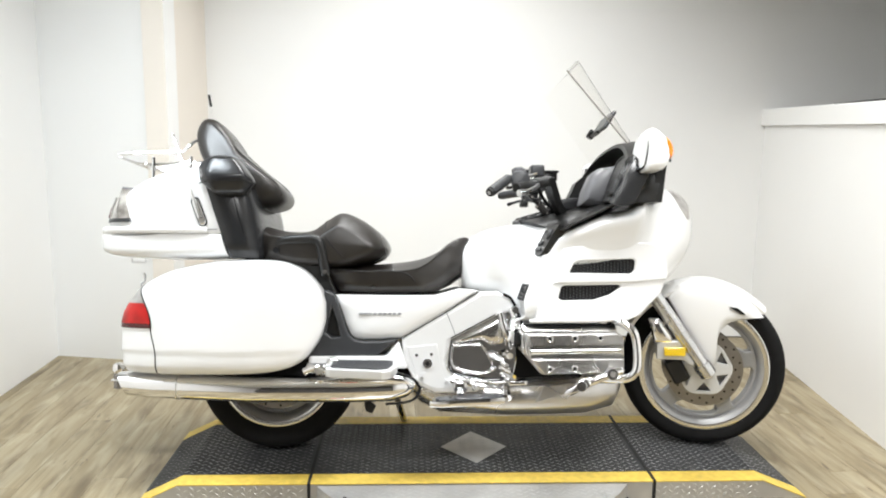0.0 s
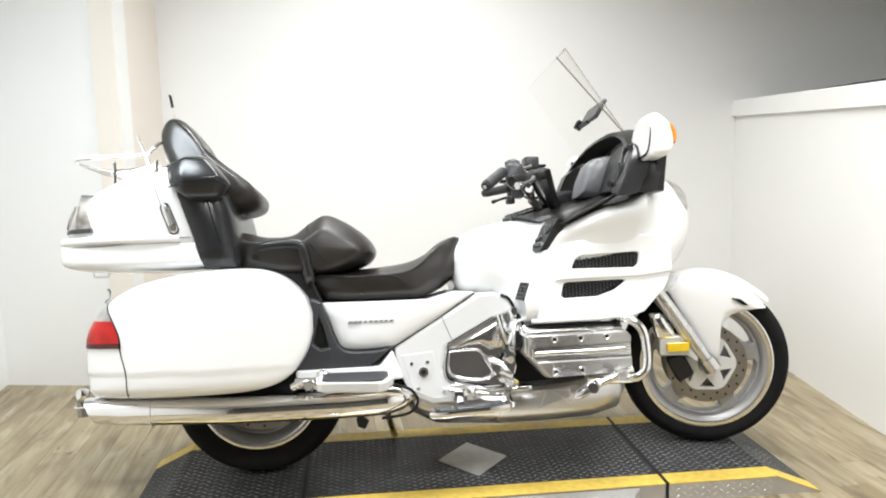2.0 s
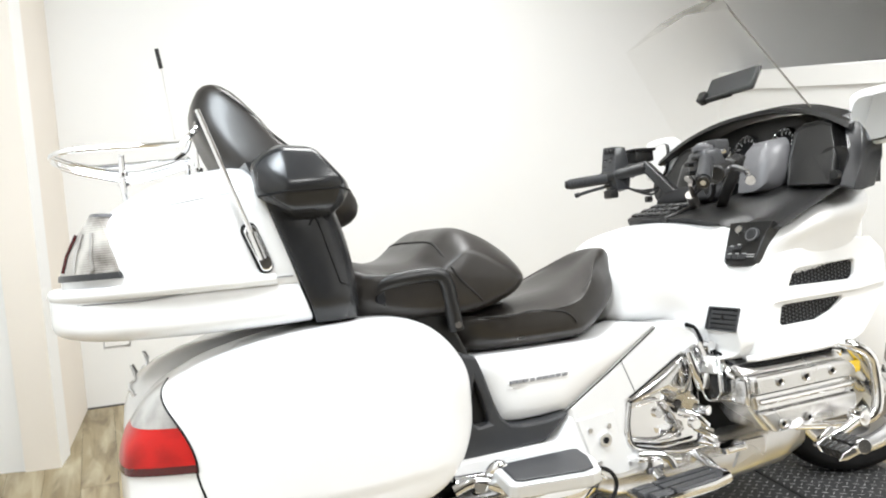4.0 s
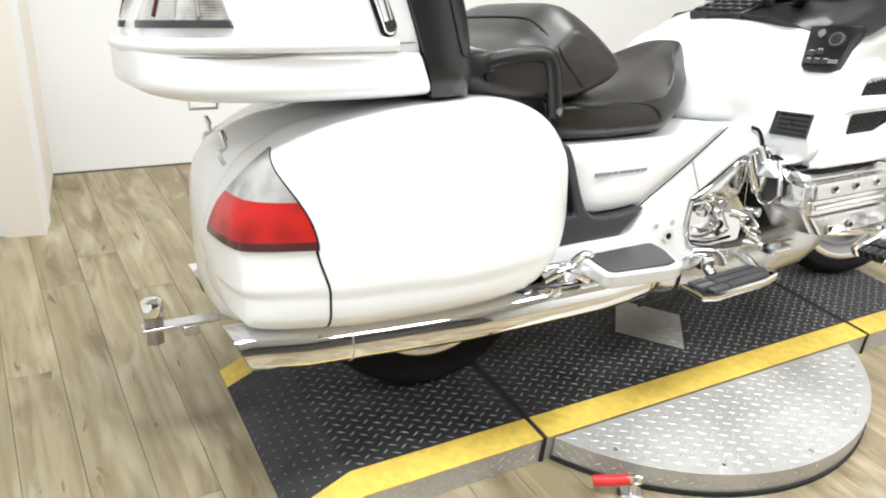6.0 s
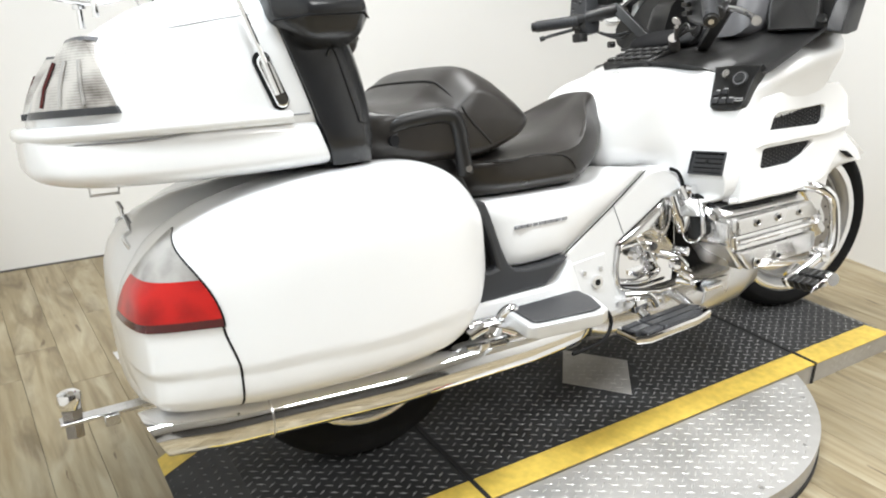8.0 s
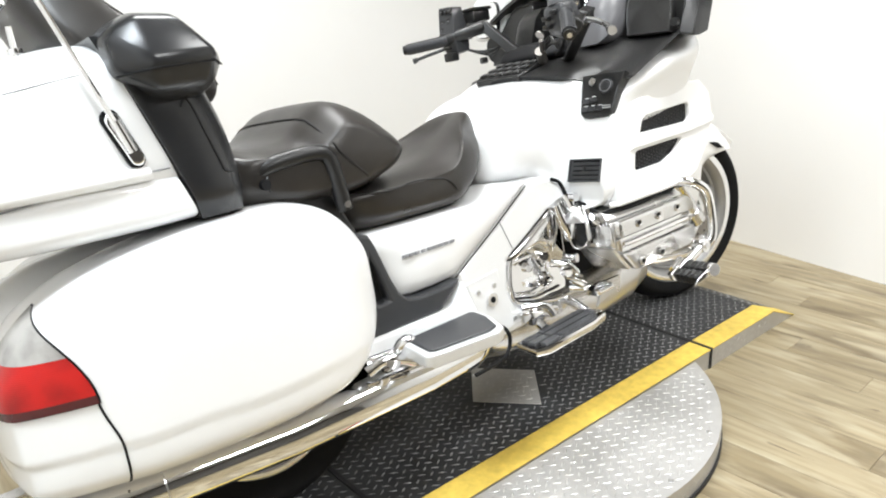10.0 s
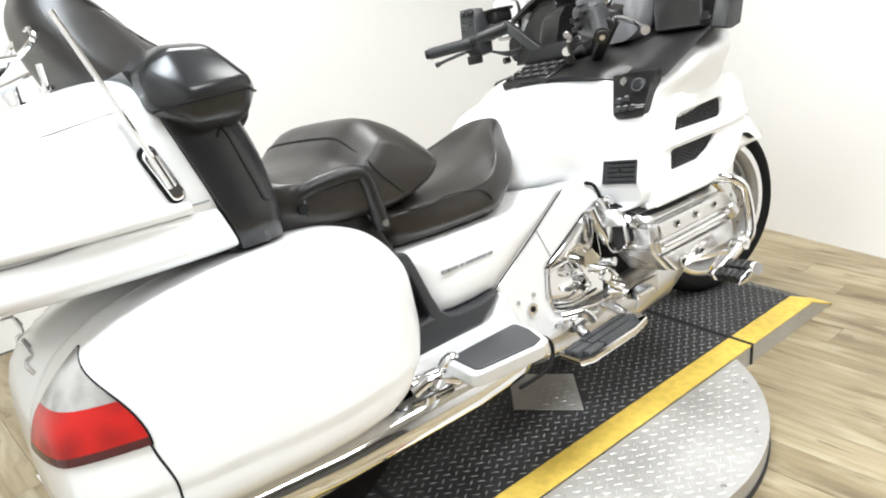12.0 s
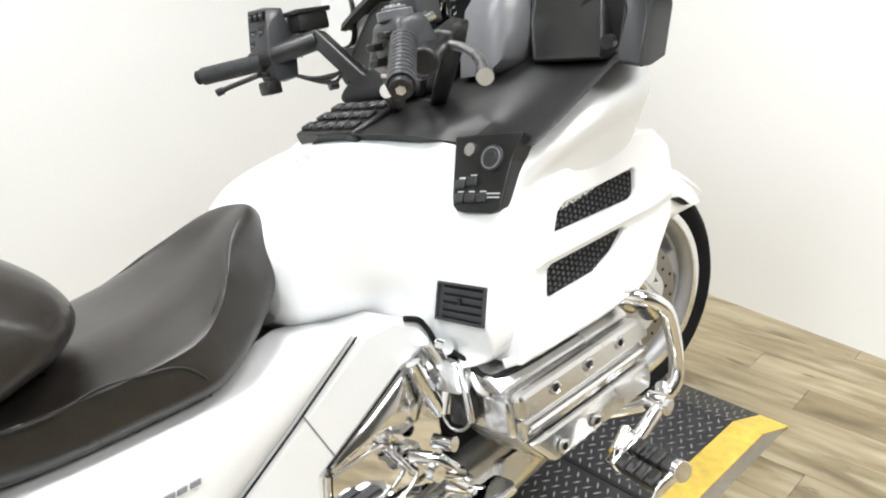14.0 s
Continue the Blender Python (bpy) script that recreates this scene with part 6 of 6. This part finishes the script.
def dash():
    before = set(bpy.data.objects)
    # hood over the instruments
    rings = []
    for u in np.linspace(-1, 1, 25):
        y = 0.385 * u
        z = 1.210 - 0.095 * abs(u) ** 2.4
        rings.append([Vector((x - 0.040 * u * u * (1 if x < 0.55 else 0), y, z + dz)) for x, dz in ((0.455, -0.014), (0.462, 0.0), (0.52, 0.010), (0.575, -0.002), (0.575, -0.016), (0.52, -0.006), (0.468, -0.018))])
    hood = part("instrument_hood", loft(rings), PLASTIC, bike, "black arched instrument hood")
    face = loft([[Vector((0.51, 0.36 * u, 0.96)), Vector((0.55, 0.36 * u, 0.96)), Vector((0.57, 0.36 * u, 1.19 - 0.085 * abs(u) ** 2.4)), Vector((0.54, 0.36 * u, 1.19 - 0.085 * abs(u) ** 2.4))] for u in np.linspace(-1, 1, 17)])
    part("dash_face", face, PLASTIC, hood, "black dashboard")
    for y, r in ((-0.075, 0.048), (0.075, 0.048), (-0.165, 0.032), (0.165, 0.032)):
        m = facing((0.522, y, 1.105), (-0.93, 0, 0.36), (0, 0, 1))
        g = part("gauge", revolve([(r * 0.86, -0.010), (r, -0.010), (r, 0.012), (r * 0.94, 0.014), (r * 0.86, 0.006)], (0, 0, 0), 28, m @ Matrix.Rotation(math.pi / 2, 4, "X")), CHROME, bike, "round gauge with a chrome ring")
        part("gauge_face", disc_bm(r * 0.88, 0.006, m @ Matrix.Translation((0, 0, -0.002)), 24), DARK, g)
        part("gauge_mark", join(*[box_bm(-0.0012, 0.0012, r * 0.62, r * 0.80, 0.0012, 0.002, m @ Matrix.Rotation(radians(a), 4, "Z")) for a in range(-130, 131, 26)]), PRINT_WHITE, g, smooth=False)
    for s in (-1, 1):
        k_in = 0.90 if s < 0 else 0.84
        face = [(0.374, 0.232, 0.968), (0.366, 0.330, 0.962), (0.360, 0.408, 0.958), (0.392, 0.398, 1.045), (0.435, 0.352, 1.128), (0.442, 0.318, 1.142), (0.442, 0.240, 1.142), (0.430, 0.218, 1.125), (0.398, 0.216, 1.04)]
        rings = [[Vector((x + dx, s * k_in * (0.315 + (y - 0.315) * k), 1.05 + (z - 1.05) * k)) for x, y, z in face] for dx, k in ((0.16, 1.0), (0.012, 1.0), (0.003, 0.975), (0.0, 0.93), (0.004, 0.88))]
        sp = part("speaker_panel", loft(rings), PLASTIC, bike, "dark speaker cover beside the gauges", bevel=0.004)
        part("speaker_knob", tube([(0.372, s * 0.380, 0.985), (0.352, s * 0.385, 0.985)], 0.011, 12), PLASTIC, sp)
        # inner cowl beside the steering head, with a dark pocket
        o = [(0.305, 0.965), (0.318, 1.02), (0.345, 1.078), (0.378, 1.105), (0.44, 1.115), (0.47, 1.02), (0.42, 0.955)]
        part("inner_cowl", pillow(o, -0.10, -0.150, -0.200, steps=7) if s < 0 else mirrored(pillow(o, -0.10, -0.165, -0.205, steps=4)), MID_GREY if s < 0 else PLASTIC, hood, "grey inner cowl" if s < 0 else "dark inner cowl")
        mount = hood
        if s < 0:
            face = [(0.350, 0.400, 0.950), (0.356, 0.437, 0.940), (0.392, 0.438, 1.02), (0.430, 0.412, 1.095), (0.455, 0.372, 1.150), (0.447, 0.338, 1.146), (0.430, 0.360, 1.118), (0.386, 0.402, 1.03)]
            rings = [[Vector((x + dx, s * (0.41 + (y - 0.41) * k), 1.045 + (z - 1.045) * k)) for x, y, z in face] for dx, k in ((0.075, 0.93), (0.03, 1.01), (0.006, 1.0), (0.0, 0.95))]
            mount = part("fairing_flange", loft(rings), SATIN, bike, "black mirror mount on the fairing", bevel=0.005)
        part("mirror_neck", loft([section(x, z0, z1, 0.05, 2.6, 20, s * y) for x, z0, z1, y in ((0.40, 0.97, 1.06, 0.350), (0.44, 0.985, 1.055, 0.362), (0.475, 1.005, 1.045, 0.372))]), PLASTIC, mount, "black mirror neck")
        # mirror
        o = [(0.495 + (x - 0.495) * 0.66, 1.125 + (z - 1.125) * 0.90) for x, z in ((0.448, 1.202), (0.484, 1.203), (0.513, 1.184), (0.540, 1.155), (0.555, 1.120), (0.545, 1.080), (0.521, 1.052), (0.470, 1.047), (0.428, 1.050), (0.437, 1.12))]
        mir = part("mirror", cushion(o, 0.085, None, 40, rows=((-1, 0.72), (-0.95, 0.88), (-0.75, 0.98), (-0.2, 1.0), (0.3, 1.0), (0.75, 0.97), (0.95, 0.86), (1, 0.7)), yc=s * 0.432), WHITE, bike, "white mirror housing", subsurf=1)
        m = facing((0.4555, s * 0.432, 1.122), (-0.985, s * 0.10, 0.14), (0, 0, 1))
        out = curve_points([(-0.070, -0.045, 0), (-0.058, 0.050, 0), (0.0, 0.062, 0), (0.062, 0.055, 0), (0.072, -0.02, 0), (0.050, -0.062, 0), (-0.03, -0.066, 0)], 28)
        part("mirror_rim", loft([[m @ (p * k + Vector((0, 0, z))) for p in out] for k, z in ((0.90, -0.004), (0.90, 0.005), (0.88, 0.0065))]), PLASTIC, mir)
        part("mirror_glass", loft([[m @ (p * k + Vector((0, 0, z))) for p in out] for k, z in ((0.88, 0.004), (0.87, 0.008))]), MIRROR, mir, "mirror glass", smooth=False)
        part("mirror_indicator", cushion([(0.516, 1.112), (0.511, 1.146), (0.516, 1.166), (0.530, 1.152), (0.541, 1.122), (0.536, 1.096), (0.526, 1.094)], 0.042, None, 20, yc=s * 0.474), AMBER, mir, "amber indicator", subsurf=1)
    for ob in set(bpy.data.objects) - before:
        ob.data.transform(Matrix.Translation((0, -0.055, -0.020)))
    # windscreen
    def screen(off):
        rows = []
        for v in np.linspace(0, 1, 11):
            row = []
            for u in np.linspace(-1, 1, 21):
                w = 0.29 - 0.055 * v
                top = 0.085 * abs(u) ** 2.4 * v
                row.append(Vector((0.585 - 0.245 * v - 0.090 * u * u + off, w * u, 1.13 + 0.405 * v - top)))
            rows.append(row)
        return rows
    a, b = screen(0), screen(0.0022)
    rings = [x + y[::-1] for x, y in zip(a, b)]
    ws = part("windscreen", loft(rings), GLASS, bike, "tall clear curved windscreen")
    part("screen_edge", tube([row[0] for row in a], 0.0026, 6), SMOKED, ws, "smoky screen edge")
    part("screen_vent", box_bm(-0.105, 0.105, -0.042, 0.042, -0.008, 0.008, facing((0.445, -0.02, 1.290), (-0.85, 0, 0.53))), GREY_PLASTIC, ws, "black vent in the screen", bevel=0.008)
    part("vent_catch", join(box_bm(-0.095, 0.02, -0.046, -0.036, 0.0, 0.018, facing((0.448, -0.02, 1.285), (-0.85, 0, 0.53))), box_bm(-0.115, -0.085, -0.05, -0.015, 0.0, 0.030, facing((0.448, -0.02, 1.285), (-0.85, 0, 0.53)))), PLASTIC, ws, bevel=0.004)
    return hood


def handlebar():
    B = Matrix.Translation((0.011, -0.025, 1.003)) @ Matrix.Rotation(radians(-9.6), 4, "Z") @ Matrix.Rotation(radians(4.6), 4, "X")
    def put(name, bm, mat, parent=None, label="", **kw):
        bm.transform(B)
        return part(name, bm, mat, parent or bar, label, **kw)
    arms = []
    for s in (-1, 1):
        line = [Vector((0.150, s * 0.285, 0.030)), Vector((0.205, s * 0.250, 0.042)), Vector((0.235, s * 0.140, -0.048)), Vector((0.262, s * 0.070, -0.095))]
        arms.append(loft([[q + Vector((0.35 * a, 0, 0.9 * a)) + Vector((0, s * 0.3 * b, 0)) + Vector((0.9 * b, 0, -0.3 * b)) for a, b in ((-0.019, -0.015), (0.019, -0.015), (0.019, 0.015), (-0.019, 0.015))] for q in line]))
        arms.append(tube([(0.085, s * 0.335, 0.014), (0.115, s * 0.300, 0.020), (0.150, s * 0.272, 0.030), (0.200, s * 0.252, 0.040)], 0.020, 14))
    bm = join(*arms, box_bm(0.235, 0.33, -0.11, 0.11, -0.115, -0.075))
    bm.transform(B)
    bar = part("handlebar", bm, PLASTIC, bike, "black handlebar", smooth=True, bevel=0.004)
    for s in (-1, 1):
        e = Vector((0, s * 0.413, 0))
        d = Vector((0.104, -s * 0.108, 0.014)) if s > 0 else Vector((0.062, 0.082, 0.050))
        ribs = [tube([e + d * (0.02 + 0.078 * i), e + d * (0.02 + 0.078 * i + 0.06)], 0.0184, 16) for i in range(12)]
        g = put("grip", tube([e + d * 0.02, e + d * 0.95], 0.0176, 16), GREY_PLASTIC, bike, "ribbed rubber grip")
        for rib in ribs:
            put("grip_rib", rib, GREY_PLASTIC, g)
        put("bar_end", tube([e - d * 0.07, e + d * 0.03], 0.015, 16), PLASTIC, g)
        put("bar_end_screw", tube([e - d * 0.085, e - d * 0.06], 0.007, 6), STEEL, g)
        if s > 0:
            # tall switch block with rows of buttons, and the clutch reservoir on the bar
            blk = [(0.166, 0.288, 1.000), (0.150, 0.292, 1.050), (0.166, 0.302, 1.100), (0.176, 0.306, 1.146), (0.214, 0.300, 1.150), (0.226, 0.290, 1.100), (0.222, 0.275, 1.030), (0.206, 0.270, 0.994),
                   (0.172, 0.236, 0.998), (0.160, 0.232, 1.050), (0.176, 0.240, 1.108), (0.186, 0.250, 1.142), (0.222, 0.246, 1.140), (0.230, 0.236, 1.060), (0.216, 0.230, 1.000)]
            sw = part("switch_housing", hull(blk, 0.007, 3), GREY_PLASTIC, bike, "grey switch housing with buttons")
            face = facing((0.166, 0.272, 1.070), (-0.96, -0.20, 0.12), (0.2, 0, 1))
            for k, (x, y, w, h) in enumerate(((-0.018, 0.062, 0.006, 0.008), (0.0, 0.062, 0.006, 0.008), (0.018, 0.062, 0.006, 0.008), (-0.014, 0.028, 0.010, 0.009), (0.012, 0.030, 0.008, 0.012), (-0.016, 0.004, 0.008, 0.009), (0.008, 0.002, 0.011, 0.008), (-0.012, -0.020, 0.011, 0.008), (0.014, -0.024, 0.007, 0.011), (0.0, -0.050, 0.016, 0.009))):
                b = part("switch", box_bm(x - w, x + w, y - h, y + h, -0.020, 0.0015 + 0.002 * (k % 3), face), PLASTIC, sw, bevel=0.002)
                part("switch_mark", box_bm(x - w * 0.5, x + w * 0.5, y - 0.0012, y + 0.0012, 0.0015 + 0.002 * (k % 3), 0.0022 + 0.002 * (k % 3), face), PRINT, b, smooth=False)
            part("horn_button", hull([(0.158 + dx, 0.262 + dy, 0.988 + dz) for dx in (-0.012, 0.022) for dy in (-0.020, 0.020) for dz in (-0.014, 0.014)], 0.005, 2), PLASTIC, sw)
            res = part("clutch_reservoir", hull([(x, y, z) for x in (0.228, 0.300) for y in (0.200, 0.252) for z in (1.085, 1.120)], 0.005, 2), PLASTIC, bike, "black clutch fluid reservoir")
            part("reservoir_lid", hull([(x, y, z) for x in (0.222, 0.306) for y in (0.194, 0.258) for z in (1.119, 1.129)], 0.003, 2), PLASTIC, res)
            part("reservoir_neck", tube([(0.225, 0.245, 1.050), (0.262, 0.225, 1.090)], 0.022, 14), PLASTIC, res)
            part("clutch_lever", join(tube([(0.225, 0.285, 1.030), (0.200, 0.335, 1.020), (0.150, 0.375, 1.008), (0.120, 0.395, 1.000)], 0.0058, 10, 20), tube([(0.124, 0.392, 1.001), (0.112, 0.402, 0.997)], 0.0085, 10)), GREY_PLASTIC, bike, "dark metal clutch lever")
        else:
            blk = [(0.030, -0.352, 0.985), (0.022, -0.346, 1.025), (0.030, -0.340, 1.056), (0.078, -0.350, 1.058), (0.098, -0.345, 1.020), (0.090, -0.345, 0.975), (0.050, -0.350, 0.962),
                   (0.044, -0.268, 0.985), (0.034, -0.268, 1.030), (0.044, -0.268, 1.054), (0.088, -0.262, 1.056), (0.108, -0.265, 1.010), (0.096, -0.268, 0.970)]
            sw = part("switch_housing", hull(blk, 0.009, 3), GREY_PLASTIC, bike, "grey throttle and switch housing")
            part("cylinder_cap", join(disc_bm(0.026, 0.014, Matrix.Translation((0.058, -0.306, 1.060)), 28), disc_bm(0.018, 0.005, Matrix.Translation((0.058, -0.306, 1.069)), 24)), MID_GREY, sw, "round grey brake reservoir cap", bevel=0.002)
            part("cap_plate", disc_bm(0.0125, 0.003, Matrix.Translation((0.058, -0.306, 1.0725)), 24), STEEL, sw)
            for y, z in ((-0.290, 1.022), (-0.290, 1.000), (-0.318, 1.035)):
                part("switch", box_bm(0.014, 0.036, y - 0.009, y + 0.009, z - 0.006, z + 0.006), PLASTIC, sw, bevel=0.003)
            cyl = part("master_cylinder", hull([(x, y, z) for x in (0.105, 0.155) for y in (-0.300, -0.235) for z in (1.040, 1.085)], 0.007, 3), GREY_PLASTIC, bike, "grey master cylinder block")
            part("hose_union", join(tube([(0.115, -0.275, 1.045), (0.108, -0.292, 1.015)], 0.012, 12), tube([(0.118, -0.310, 1.022), (0.118, -0.275, 1.030)], 0.009, 10), tube([(0.095, -0.300, 1.040), (0.125, -0.312, 1.052)], 0.006, 8)), CHROME, cyl, "bright hose union")
            part("brake_lever", join(tube([(0.125, -0.315, 1.010), (0.118, -0.365, 1.000), (0.095, -0.415, 0.984), (0.058, -0.460, 0.968), (0.046, -0.472, 0.964)], 0.0072, 10, 24), tube([(0.052, -0.466, 0.966), (0.034, -0.484, 0.961)], 0.0115, 12)), STEEL, bike, "bare metal brake lever")
            part("hose", tube([(0.125, -0.270, 1.035), (0.150, -0.235, 0.985), (0.185, -0.190, 0.950), (0.215, -0.140, 0.935)], 0.006, 8, 24), DARK, bike, "black brake hose")
        for k in range(3):
            x0, y0, z0 = (0.205, 0.250, 1.010) if s > 0 else (0.085, -0.290, 0.985)
            part("cable", tube([(x0, y0, z0), (x0 + 0.030 + 0.012 * k, y0 - s * (0.050 + 0.012 * k), z0 - 0.020 - 0.008 * k), (x0 + 0.075, y0 - s * 0.120, z0 - 0.020 + 0.010 * k), (x0 + 0.090, y0 - s * 0.185, z0 - 0.045)], 0.0038, 8, 20), PLASTIC, bar, "thin black cable")
    put("top_clamp_cap", disc_bm(0.022, 0.02, Matrix.Translation((0.30, 0.0, -0.045)), 20), STEEL)
    key = part("ignition_key", join(tube([(0.165, -0.130, 0.948), (0.128, -0.165, 0.978)], 0.006, 8), disc_bm(0.013, 0.005, Matrix.Translation((0.112, -0.180, 0.992)) @ Matrix.Rotation(radians(50), 4, "Y"), 14)), DISC, bar, "metal key in the ignition")
    part("lock_barrel", tube([(0.160, -0.126, 0.952), (0.195, -0.100, 0.925)], 0.015, 14), DISC, key)
    part("steering_cover", cushion([(0.22, 0.93), (0.25, 0.975), (0.33, 0.985), (0.40, 0.96), (0.40, 0.92)], 0.13, None, 28), DARK, bar, "black cover over the steering head", subsurf=1)


def wire_scrap():
    bm = tube([(-0.246, -0.636, 0.004), (-0.246, -0.648, 0.010), (-0.237, -0.655, 0.004), (-0.232, -0.662, 0.008), (-0.226, -0.666, 0.004), (-0.221, -0.677, 0.009), (-0.216, -0.684, 0.003)], 0.0016, 6, 40)
    ob = part("wire_scrap", bm, DARK)
    tagged(ob, "short curled black wire scrap lying on the floor", "debris")


wire_scrap()
shelter_top(fairing())
dash()
handlebar()
floor()
